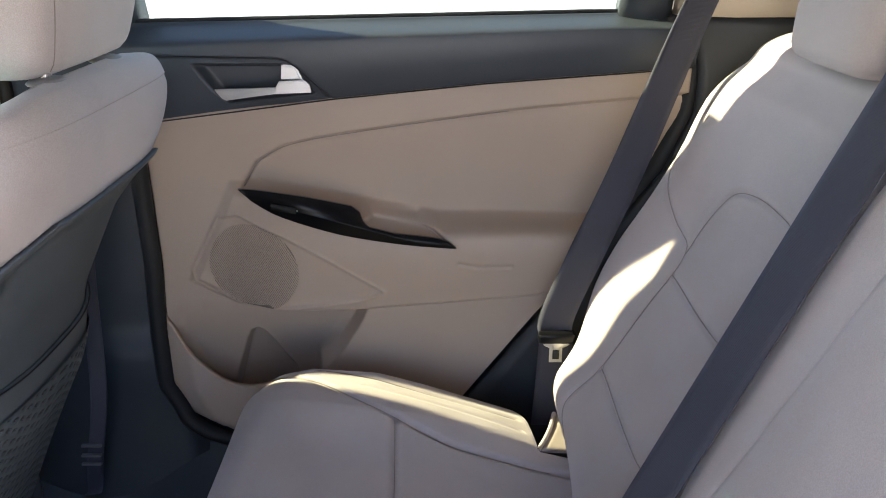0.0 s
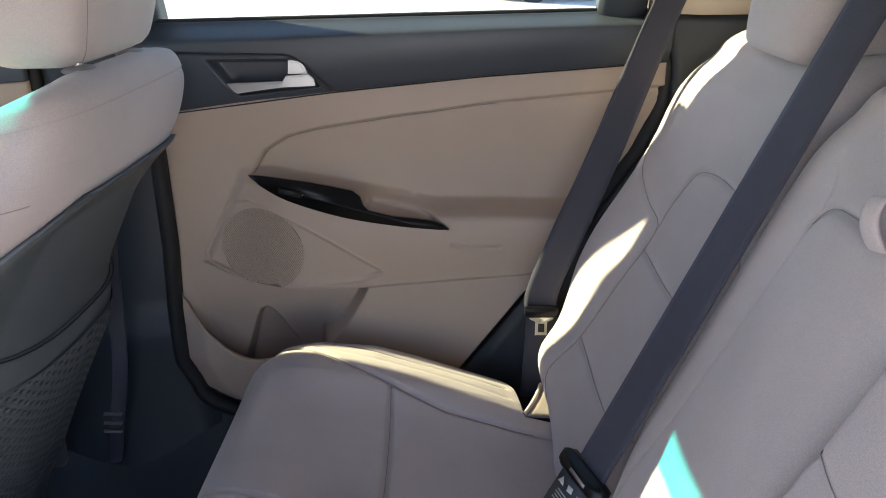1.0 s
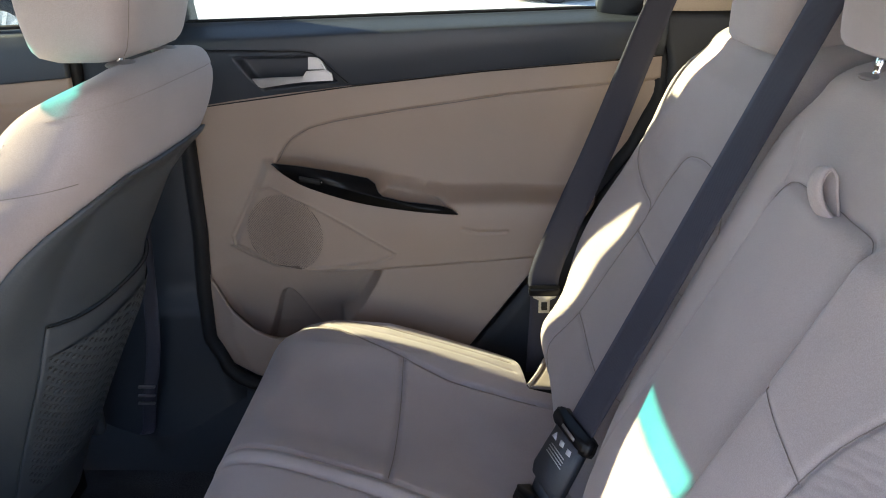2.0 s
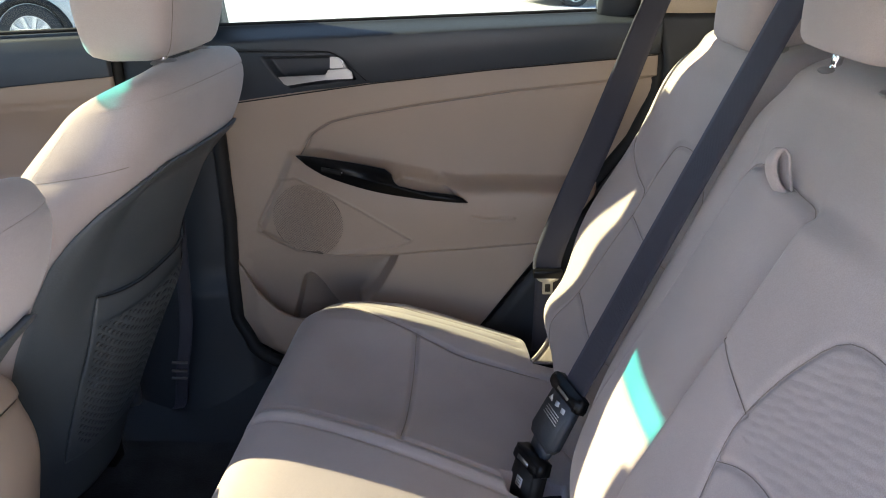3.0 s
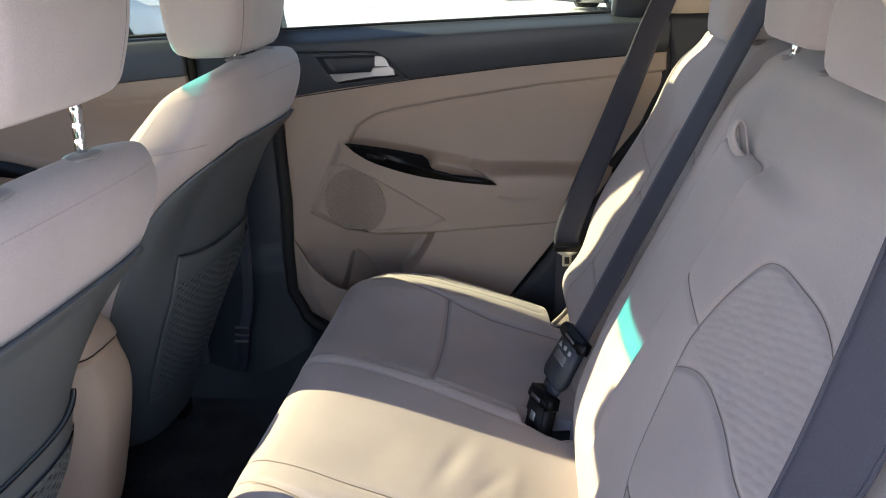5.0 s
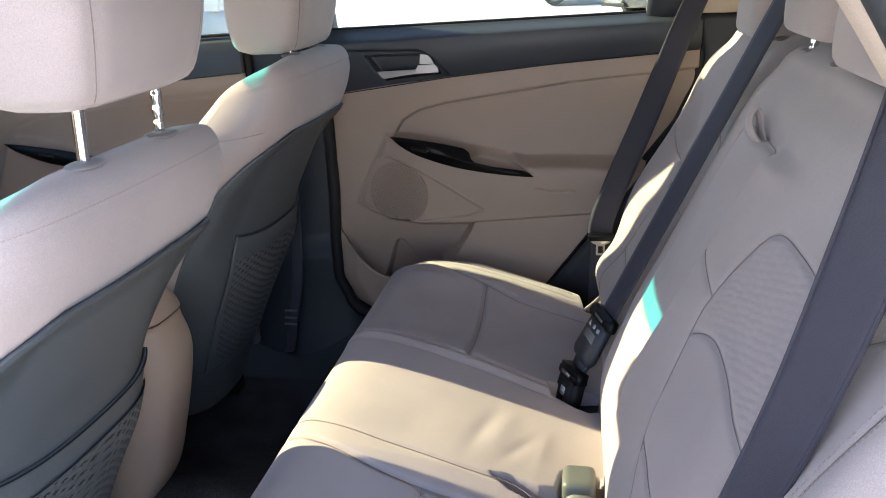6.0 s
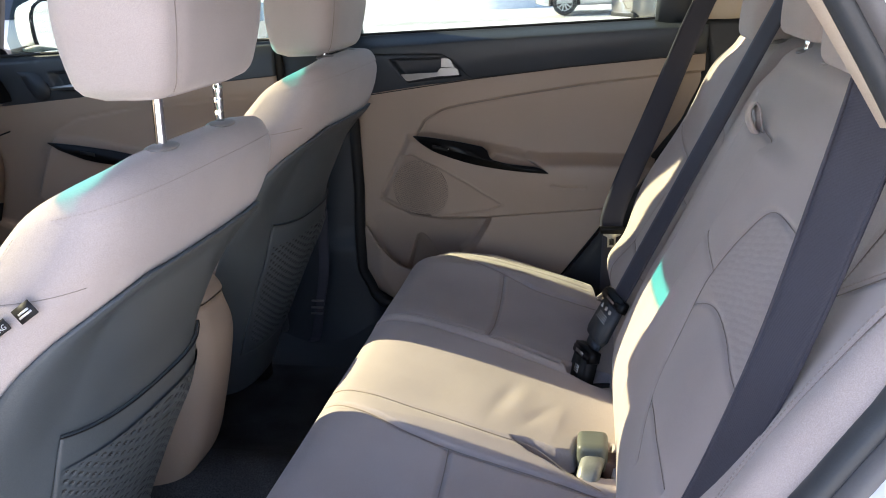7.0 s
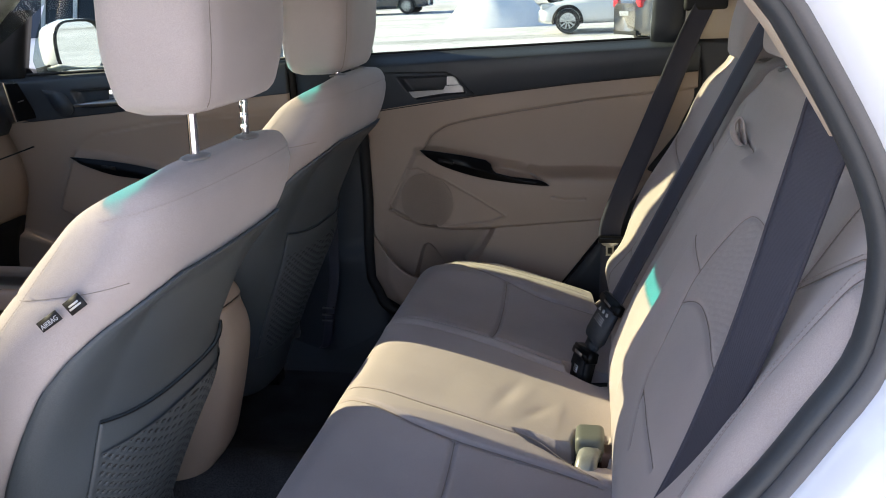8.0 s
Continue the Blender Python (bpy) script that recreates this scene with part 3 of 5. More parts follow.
    part("weatherstrip", tube([(-0.655, 1.19, 0.5), (-0.655, 1.19, 0.9), (-0.652, 1.185, 1.24), (-0.645, 1.105, 1.53)], 0.012, 8), BLACK, door)
    return door


front_door()

# the far doors' window headers, between the glass and the roof rail
# unseen; their lower edge is shaped to bound the sun patches
HEADER = spline([(-1.12, 1.412), (-1.04, 1.432), (-0.96, 1.450), (-0.90, 1.470), (-0.87, 1.505), (-0.80, 1.515), (-0.62, 1.525), (-0.50, 1.540), (-0.465, 1.590), (-0.40, 1.604), (-0.20, 1.608), (0.30, 1.603)], 90)
tagged(part("window_header", slab(np.array([[(x, 1.205 - 0.30 * (z + (1.630 - z) * k - 1.22) + 0.012, z + (1.630 - z) * k) for k in np.linspace(0, 1, 6)] for x, z in HEADER]), (0, -0.022, 0)), BLACK), "black window headers above the far doors", "trim", kind="structure")

# snow crust left on the front window's ledge
def ledge_snow():
    xs = np.linspace(-1.40, -0.68, 60)
    rs = np.array([0.002 + 0.003 * (0.5 + 0.5 * noise.noise((x * 14, 0, 0))) + 0.006 * math.exp(-((x + 1.36) / 0.03) ** 2) for x in xs])
    return tube([(x, 1.222, 1.236 + r * 0.6) for x, r in zip(xs, rs)], rs, 8)


SNOW = mat("old_snow", (0.86, 0.87, 0.90), 0.7, 0, 0.5, 60, 0.06, 1.5, spec=0.3)
tagged(part("ledge_snow", ledge_snow(), SNOW), "white snow left along the outer window ledge", "snow", kind="stuff")

# outside mirror of the far front door
om = thing("side_mirror", "white outside mirror with a black inner rim", "side mirror")
th = np.linspace(0, 2 * np.pi, 28, endpoint=False)
def mirror_ring(x, k, dz=0.0, dy=0.0):
    return [(x, 1.478 + dy + 0.135 * k * np.sign(math.cos(a)) * abs(math.cos(a)) ** 0.6, 1.285 + dz + 0.085 * k * np.sign(math.sin(a)) * abs(math.sin(a)) ** 0.7) for a in th]
v, f = grid(np.array([mirror_ring(-1.46, 1.0), mirror_ring(-1.50, 1.03, 0, 0.022), mirror_ring(-1.56, 0.92, 0, 0.055), mirror_ring(-1.60, 0.66, 0, 0.08), mirror_ring(-1.615, 0.3, 0, 0.09)]), wrap_v=True)
part("housing", (list(v), [tuple(q) for q in f] + [tuple(range(len(v) - 28, len(v)))]), WHITE, om)
v, f = grid(np.array([mirror_ring(-1.46, 1.0), mirror_ring(-1.452, 0.95), mirror_ring(-1.47, 0.90)]), wrap_v=True)
part("rim", (v, f), BLACK, om, "black plastic rim")
part("mirror_pane", (mirror_ring(-1.466, 0.93), [tuple(range(28))]), MIRROR, om, "mirror glass", smooth=False)
part("foot", tube([(-1.52, 1.40, 1.22), (-1.49, 1.28, 1.215), (-1.46, 1.20, 1.225)], 0.022, 10), BLACK, om)

# rear quarter of the far side
cq = thing("pillar_panel", "charcoal panel and beige upper trim of the far rear pillar", "trim", kind="structure")
part("lower_panel", slab(np.array([[(x0 + (0.72 - x0) * s, 1.150 - 0.05 * sstep(np.array(s), 0.0, 0.7) - 0.02 * sstep(np.array(1.1 - z), 0, 0.3), z) for s in np.linspace(0, 1, 24)] for z, x0 in ((z, float(door_edges(z)[1]) + 0.010 - 0.012 * sstep(np.array(z), 1.15, 1.25)) for z in np.linspace(0.48, 1.252, 60))]), (0, 0.03, 0)), SOOT, cq, "charcoal quarter panel")
part("upper_panel", slab(np.array([[(0.340 + 0.38 * s, 1.155 - 0.03 * sstep(np.array(s), 0.0, 0.2) - 0.25 * (z - 1.25), z) for s in np.linspace(0, 1, 12)] for z in np.linspace(1.2535, 1.56, 12)]), (0, 0.03, 0)), PILLAR, cq, "beige upper pillar trim")

# ---- rear bench ----
NOSE = spline([(-0.322, 0.44), (-0.319, 0.55), (-0.315, 0.62), (-0.305, 0.683), (-0.29, 0.718), (-0.27, 0.737), (-0.24, 0.747), (-0.18, 0.747), (-0.06, 0.728), (0.06, 0.701), (0.14, 0.680), (0.22, 0.662)], 600)


RIDGE = [(-0.33, 0.668), (-0.235, 0.646), (-0.12, 0.619), (-0.03, 0.596), (0.07, 0.568), (0.16, 0.545)]


def bench_side(X):
    """Where the bench ends beside the far door: a shallow curve, then a notch before the backrest."""
    return np.interp(X, [-0.33, -0.20, -0.05, 0.110, 0.120, 0.127, 0.140, 0.2], [1.095, 1.088, 1.062, 1.048, 1.040, 1.020, 0.940, 0.938])


def bench_top(X, Y):
    """Height of the bench's seat."""
    hump = np.interp(X, NOSE[:, 0], NOSE[:, 1])
    r = np.interp(X, [q[0] for q in RIDGE], [q[1] for q in RIDGE]) + 0.022
    deep = np.clip(1 - ((Y - (0.955 + r) / 2) / ((0.955 - r) / 2)) ** 2, 0, 1) + np.clip(1 - ((Y - 0.10) / 0.20) ** 2, 0, 1)
    z = hump - 0.028 * sstep(deep, -0.15, 1.05) * sstep(X, -0.30, -0.14)
    far = sstep(Y, 0.98, 1.06)
    z = z - far * np.interp(X, [-0.30, -0.20, -0.10, 0.0, 0.13, 0.2], [0.03, 0.010, 0.002, 0.010, 0.020, 0.03])
    for e, r in ((bench_side(X) - Y, 0.045 - 0.029 * sstep(X, -0.22, -0.02)), (Y + 0.135, 0.045)):
        q = np.clip(1 - e / r, 0, 1)
        z = z - r * (1 - np.sqrt(np.maximum(0, 1 - q**2)))
    return z


BOLSTER = [(-0.33, 1.085), (-0.25, 1.051), (-0.19, 1.016), (-0.135, 0.981), (-0.069, 0.946), (0.014, 0.912), (0.132, 0.900), (0.2, 0.90)]

MIDSEAM = [(-0.33, 0.40), (-0.255, 0.361), (-0.171, 0.335), (-0.12, 0.322), (-0.02, 0.304), (0.05, 0.296), (0.10, 0.27), (0.16, 0.25)]
INNER = [(-0.30, 0.335), (-0.21, 0.298), (-0.135, 0.271), (-0.068, 0.256), (0.0, 0.250), (0.10, 0.245), (0.16, 0.24)]
HEM = [(-0.24, 1.072), (-0.15, 1.046), (0.0, 1.014), (0.078, 1.000), (0.114, 0.994)]
HEM_B = [(-0.20, 1.040), (-0.12, 1.014), (0.0, 0.987), (0.078, 0.972), (0.118, 0.964)]
SLOT_A = [(0.082, 0.595), (0.091, 0.552), (0.145, 0.533), (0.170, 0.535), (0.170, 0.605)]
SLOT_B = [(0.018, 0.308), (0.045, 0.312), (0.085, 0.304), (0.108, 0.312), (0.114, 0.350), (0.124, 0.362), (0.168, 0.362), (0.168, 0.280), (0.120, 0.268), (0.085, 0.276), (0.045, 0.288)]


def bench():
    b = thing("rear_bench", "beige cloth rear bench seat of a car", "car seat")
    xs = np.concatenate([np.linspace(-0.322, -0.30, 18), np.linspace(-0.297, 0.195, 190)])
    ys = np.linspace(-0.135, 1.095, 470)
    X, Y = np.meshgrid(xs, ys, indexing="ij")
    Y = np.where(Y > 0.905, 0.905 + (Y - 0.905) * (bench_side(X) - 0.905) / 0.190, Y)
    Z = bench_top(X, Y)
    soft = sstep(X, -0.325, -0.27)
    for line in (BOLSTER, INNER):
        Z = Z - groove(X, Y, line, 0.0045, 0.007) * soft
    Z = Z - groove(X, Y, MIDSEAM, 0.004, 0.003) * soft
    Z = Z - groove(X, Y, [(-0.067, 0.946), (-0.062, 0.80), (-0.060, 0.62)], 0.0045, 0.007)
    Z = Z - groove(X, Y, [(-0.068, 0.256), (-0.066, 0.10), (-0.066, -0.06)], 0.0045, 0.007)
    for line in (HEM, HEM_B):
        Z = Z - groove(X, Y, line, 0.003, 0.003 if line is HEM else 0.0018) * soft
    Z = Z + groove(X, Y, RIDGE, 0.009, 0.0038) * soft - groove(X, Y, [(x, y + 0.016) for x, y in RIDGE], 0.0035, 0.0055) * soft - groove(X, Y, [(x, y - 0.017) for x, y in RIDGE], 0.0035, 0.0045) * soft
    # slack cloth and the wells round the buckles
    for cx, cy, w, ln, h, tilt in ((-0.005, 0.405, 0.014, 0.05, 0.0018, 0.25), (0.024, 0.42, 0.016, 0.05, -0.0010, 0.25), (0.05, 0.375, 0.012, 0.03, 0.0014, 0.5), (0.085, 0.39, 0.010, 0.04, -0.0008, 0.1), (-0.10, 0.40, 0.03, 0.05, 0.0012, 0.2)):
        Z = Z - h * np.exp(-(((X - cx - tilt * (Y - cy)) / w) ** 2) - ((Y - cy) / ln) ** 2)
    for slot in (SLOT_A, SLOT_B):
        Z = Z - (0.032 if slot is SLOT_A else 0.042) * sstep(inside(X, Y, slot), -0.002, 0.007)
    Z = Z + 0.0015 * np.sin(Y * 21 + 3 * X) * np.sin(X * 17 + 1.3)
    P = np.stack([X, Y, Z], -1)
    lowv = np.stack([X, Y, np.full_like(Z, 0.42)], -1)
    cushion = part("seat_cushion", slab(P, lowv - P), FABRIC, b, "seat cushion in two shades of beige cloth")
    for line in (BOLSTER, INNER, MIDSEAM, HEM, [(-0.067, 0.946), (-0.062, 0.80), (-0.060, 0.63)], [(-0.068, 0.256), (-0.066, 0.10), (-0.066, -0.06)]):
        p = spline(np.array(line), 60)
        p = p[(p[:, 0] > -0.31) & (p[:, 0] < 0.160)]
        h = 0.0026 if line in (MIDSEAM, HEM) else 0.006
        pts = np.stack([p[:, 0], p[:, 1], bench_top(p[:, 0], p[:, 1]) - h * 0.6], -1)
        part("seam", tube(pts, 0.0005, 6), SEAM, cushion)
    # black sheets put the shade into the buckle wells
    for slot in (SLOT_A, SLOT_B):
        mx, my = np.mean(np.array(slot), axis=0)
        low = min(float(bench_top(np.array(a), np.array(c))) for a, c in slot) - 0.016
        part("well_shade", prism([(mx + (a - mx) * 0.93, my + (c - my) * 0.90) for a, c in slot], lambda a, c, d: (a, c, low - d), 0.004), BLACK, cushion, "black sheet for the shade in a buckle well", smooth=False)
    return b


BENCH = bench()


def stitches(parent, pts, gap=0.009, size=0.0022, lift=0.0):
    """A dotted row of thread along a curve."""
    p = np.asarray(pts, float)
    vs, fs = [], []
    seg = np.concatenate([[0], np.cumsum(np.linalg.norm(np.diff(p, axis=0), axis=1))])
    n = int(seg[-1] / gap)
    for i in range(n):
        w = i * gap
        c = np.array([np.interp(w, seg, p[:, k]) for k in range(3)])
        e = np.array([np.interp(w + gap * 0.5, seg, p[:, k]) for k in range(3)])
        d = (e - c) / (np.linalg.norm(e - c) + 1e-9)
        s = np.cross(d, (0.5, -0.5, 0.7))
        s /= np.linalg.norm(s) + 1e-9
        t = np.cross(d, s)
        k = len(vs)
        for q in (c, e):
            vs += [tuple(q + size * 0.5 * (a * s + b * t)) for a, b in ((-1, -1), (1, -1), (1, 1), (-1, 1))]
        fs += [(k, k + 1, k + 5, k + 4), (k + 1, k + 2, k + 6, k + 5), (k + 2, k + 3, k + 7, k + 6), (k + 3, k, k + 4, k + 7), (k, k + 3, k + 2, k + 1), (k + 4, k + 5, k + 6, k + 7)]
    if vs:
        part("stitching", (vs, fs), THREAD, parent, smooth=False)


def back_x(z):
    return 0.172 + 0.012 * np.logaddexp(0.0, (0.121 + 0.5 * (z - 0.992)) / 0.012)


def seatback(name, edge0, edge1, lines, bumps, quilt, label, sewn=(), hollow=None):
    """One reclined backrest: a padded face, rolled over at the top."""
    zs = np.linspace(0.60, 1.222, 230)
    us = np.linspace(0, 1, 330 if edge1(0.9) - edge0(0.9) > 0.6 else 190)
    n = np.array((-0.894, 0, 0.447))

    def place(y, zz, a, c, sink=True):
        d = np.zeros_like(y)
        for fn in bumps:
            d += fn(y, zz)
        if sink:
            for line, w, h in lines:
                d -= groove(y, zz, line, w, h)
        r = 0.05 - 0.012 * sstep(zz, 1.0, 1.12)
        for e in (y - a, c - y):
            q = np.clip(1 - e / r, 0, 1)
            d -= 1.2 * r * (1 - np.sqrt(np.maximum(0, 1 - q**2)))
        d -= 0.012 * sstep(zz, 1.15, 1.222) ** 2
        if hollow:
            d = d - np.interp(zz, *hollow) * (1 - sstep(y, 0.945, 1.055))
        return np.stack([back_x(zz) + n[0] * d, y, zz + n[2] * d], -1)

    rows, quilted_rows = [], []
    for z in zs:
        a, c = edge0(z), edge1(z)
        y = a + (c - a) * us
        zz = np.full_like(y, z)
        rows.append(place(y, zz, a, c))
        quilted_rows.append(inside(y, zz, quilt) > 0.002)
    last = rows[-1]
    for k in range(1, 13):
        a = k / 12 * math.pi * 0.75
        rows.append(last + np.array((0.055 * (1 - math.cos(a)) + 0.028 * math.sin(a) * 0.5, 0, 0.028 * math.sin(a))) * 1.0)
    P = np.array(rows)
    v, f = slab(P, (0.06, 0, -0.02))
    me = mesh(name, v, f)
    ob = part(name, me, [FABRIC, INSERT], BENCH, label)
    count, m = P.shape[:2]
    q = np.zeros((count - 1, m - 1), np.int32)
    Q = np.array(quilted_rows)
    q[: len(Q) - 1] = Q[:-1, :-1] & Q[1:, 1:]
    idx = np.zeros(len(me.polygons), np.int32)
    idx[: q.size] = q.reshape(-1)
    me.polygons.foreach_set("material_index", idx)
    for line, w, h in lines:
        if h < 0.003:
            continue
        p = spline(np.array(line), 50)
        ed0, ed1 = np.array([edge0(z) for z in p[:, 1]]), np.array([edge1(z) for z in p[:, 1]])
        ok = (p[:, 0] > ed0 + 0.004) & (p[:, 0] < ed1 - 0.004)
        if ok.sum() > 4:
            pts = place(p[ok, 0], p[ok, 1], ed0[ok], ed1[ok], False) - n * (h * 0.52)
            part("seam", tube(pts, 0.00045, 6), SEAM, ob)
    for line, off in sewn:
        p = spline(np.array(line), 80)
        ed0, ed1 = np.array([edge0(z) for z in p[:, 1]]), np.array([edge1(z) for z in p[:, 1]])
        y = p[:, 0] + off
        ok = (y > ed0 + 0.004) & (y < ed1 - 0.004)
        stitches(ob, place(y[ok], p[ok, 1], ed0[ok], ed1[ok], False) + n * 0.0001, 0.0052, 0.0009)
    return ob


gauss = lambda y, z, cy, cz, sy, sz: np.exp(-(((y - cy) / sy) ** 2) - ((z - cz) / sz) ** 2)
SEAM_W, SEAM_D = 0.0036, 0.0036

R_EDGE = lambda z: np.interp(z, [0.60, 0.66, 0.70, 0.76, 0.82, 0.88, 0.95, 1.03, 1.09, 1.15, 1.21], [0.87, 0.90, 0.97, 1.03, 1.06, 1.09, 1.105, 1.105, 1.10, 1.11, 1.085])
R_LINES = [
    (smooth_line([(1.085, 1.085), (1.050, 1.045), (0.985, 1.010), (0.934, 0.990), (0.930, 0.92), (0.930, 0.818), (0.935, 0.765), (0.935, 0.725), (0.915, 0.685)]), SEAM_W, SEAM_D),
    (smooth_line([(0.934, 0.990), (0.934, 1.024), (0.918, 1.062), (0.880, 1.086), (0.80, 1.094), (0.72, 1.078), (0.680, 0.99)]), SEAM_W, 0.004),
    ([(0.930, 0.962), (0.778, 0.962), (0.67, 0.965)], SEAM_W, SEAM_D),
    ([(0.930, 0.818), (0.820, 0.818), (0.735, 0.818), (0.67, 0.82)], SEAM_W, SEAM_D),
]
seatback("backrest", lambda z: 0.674, R_EDGE, R_LINES,
         [lambda y, z: 0.016 * gauss(y, z, 1.02, 0.92, 0.06, 0.09) + 0.026 * gauss(y, z, 0.975, 0.745, 0.06, 0.05), lambda y, z: 0.012 * gauss(y, z, 0.78, 0.90, 0.12, 0.10), lambda y, z: 0.012 * gauss(y, z, 0.98, 1.14, 0.09, 0.05)],
         [(0.5, 0.1)] * 3, "narrower folding backrest in beige cloth", hollow=([0.70, 0.83, 0.95, 1.00, 1.06, 1.12, 1.18], [0.004, 0.016, 0.026, 0.028, 0.024, 0.010, 0.0]))
L_EDGE1 = lambda z: np.interp(z, [0.60, 0.70, 0.75, 0.80, 0.88, 1.0, 1.15, 1.21], [0.50, 0.535, 0.575, 0.612, 0.648, 0.664, 0.668, 0.664])
L_EDGE0 = lambda z: np.interp(z, [0.60, 0.8, 0.95, 1.05, 1.12, 1.17, 1.21], [-0.14, -0.168, -0.178, -0.178, -0.170, -0.135, -0.08])
ARCH = smooth_line([(0.144, 0.79), (0.215, 0.840), (0.252, 0.900), (0.277, 0.960), (0.278, 0.995), (0.262, 1.045), (0.229, 1.086), (0.150, 1.093), (0.076, 1.088), (0.02, 1.06), (0.005, 1.01), (0.008, 0.96)], 50)
L_LINES = [
    (ARCH, SEAM_W, SEAM_D),
    (smooth_line([(0.366, 1.014), (0.34, 1.006), (0.31, 0.998), (0.277, 0.990)], 10), SEAM_W, 0.003),
    (smooth_line([(0.600, 1.175), (0.578, 1.150), (0.571, 1.120), (0.570, 1.00), (0.570, 0.85), (0.562, 0.72)], 30), SEAM_W, 0.0022),
    (smooth_line([(0.571, 1.118), (0.556, 1.137), (0.520, 1.141), (0.43, 1.140), (0.388, 1.137), (0.376, 1.120)], 20), 0.0046, 0.0055),
    (smooth_line([(0.376, 1.120), (0.373, 1.06), (0.372, 0.98), (0.373, 0.90), (0.366, 0.76)], 20), 0.0046, 0.0050),
    (smooth_line([(0.272, 0.946), (0.238, 0.963), (0.19, 0.972), (0.122, 0.971), (0.06, 0.962), (0.01, 0.96)], 12), SEAM_W, SEAM_D),
    (smooth_line([(0.212, 0.836), (0.16, 0.842), (0.123, 0.841), (0.027, 0.836)], 12), SEAM_W, SEAM_D),
    ([(-0.050, 1.20), (-0.036, 1.15), (-0.022, 1.079), (0.004, 1.02)], SEAM_W, SEAM_D),
    ([(-0.142, 1.160), (-0.08, 1.122), (-0.018, 1.079)], SEAM_W, SEAM_D),
    ([(-0.142, 1.160), (-0.128, 1.107), (-0.117, 1.055), (-0.106, 0.996), (-0.100, 0.943), (-0.097, 0.890), (-0.096, 0.82), (-0.098, 0.74)], SEAM_W, 0.004),
]


def ARMREST_RISE(y, z):
    """The folded middle armrest lies a little behind the padded seat beside it."""
    near = sstep(-y, -0.382, -0.360) * np.exp(-((np.maximum(0, 0.360 - y) / 0.085) ** 2)) * sstep(-z, -1.150, -1.120)
    mid = np.clip(1 - ((y - 0.472) / 0.105) ** 2, 0, 1) * sstep(-z, -1.150, -1.125)
    return (0.017 * near + 0.010 * mid) * sstep(z, 0.74, 0.86)


QUILT = [p for p in ARCH if p[1] > 0.962] + [(0.01, 0.962), (0.12, 0.972), (0.20, 0.972)]
seatback("backrest", L_EDGE0, L_EDGE1, L_LINES,
         [lambda y, z: 0.010 * gauss(y, z, 0.55, 0.76, 0.10, 0.09), lambda y, z: ARMREST_RISE(y, z), lambda y, z: 0.018 * gauss(y, z, -0.14, 0.95, 0.05, 0.17), lambda y, z: 0.012 * gauss(y, z, 0.14, 0.88, 0.10, 0.07),
          lambda y, z: 0.004 * np.sin(34 * z + 5 * y) * gauss(y, z, 0.56, 0.78, 0.10, 0.08), lambda y, z: -0.004 * gauss(y, z, 0.455, 1.140, 0.02, 0.010)],
         QUILT, "wider folding backrest in beige cloth with a quilted insert", [(L_LINES[-1][0], -0.007), (L_LINES[-1][0], 0.007), (L_LINES[-2][0], 0.007), (L_LINES[-3][0], -0.007)])

# felt flap with pale piping in the notch between cushion and far backrest
FLAP = spline([(0.139, 0.934, 0.673), (0.150, 0.955, 0.674), (0.164, 0.990, 0.672), (0.176, 1.035, 0.666)], 24)
flap = part("corner_flap", slab(np.array([[(x + k, y, z - 0.06 * k) for k in np.linspace(0, 0.06, 5)] for x, y, z in FLAP]), (0, 0, -0.004)), SEAM, BENCH, "brown felt flap beside the backrest")
part("piping", tube(FLAP, 0.0035, 8), FABRIC, flap, "pale piping along the flap")
# pull strap
part("pull_strap", ribbon([(0.364, 0.462, 1.130), (0.354, 0.462, 1.141), (0.348, 0.462, 1.155), (0.348, 0.463, 1.168), (0.354, 0.464, 1.176), (0.360, 0.464, 1.168), (0.362, 0.463, 1.154), (0.366, 0.462, 1.134)], (-0.18, 0.95, -0.25), 0.019, 0.003, 40), FABRIC, BENCH, "folded beige cloth pull strap of the armrest")


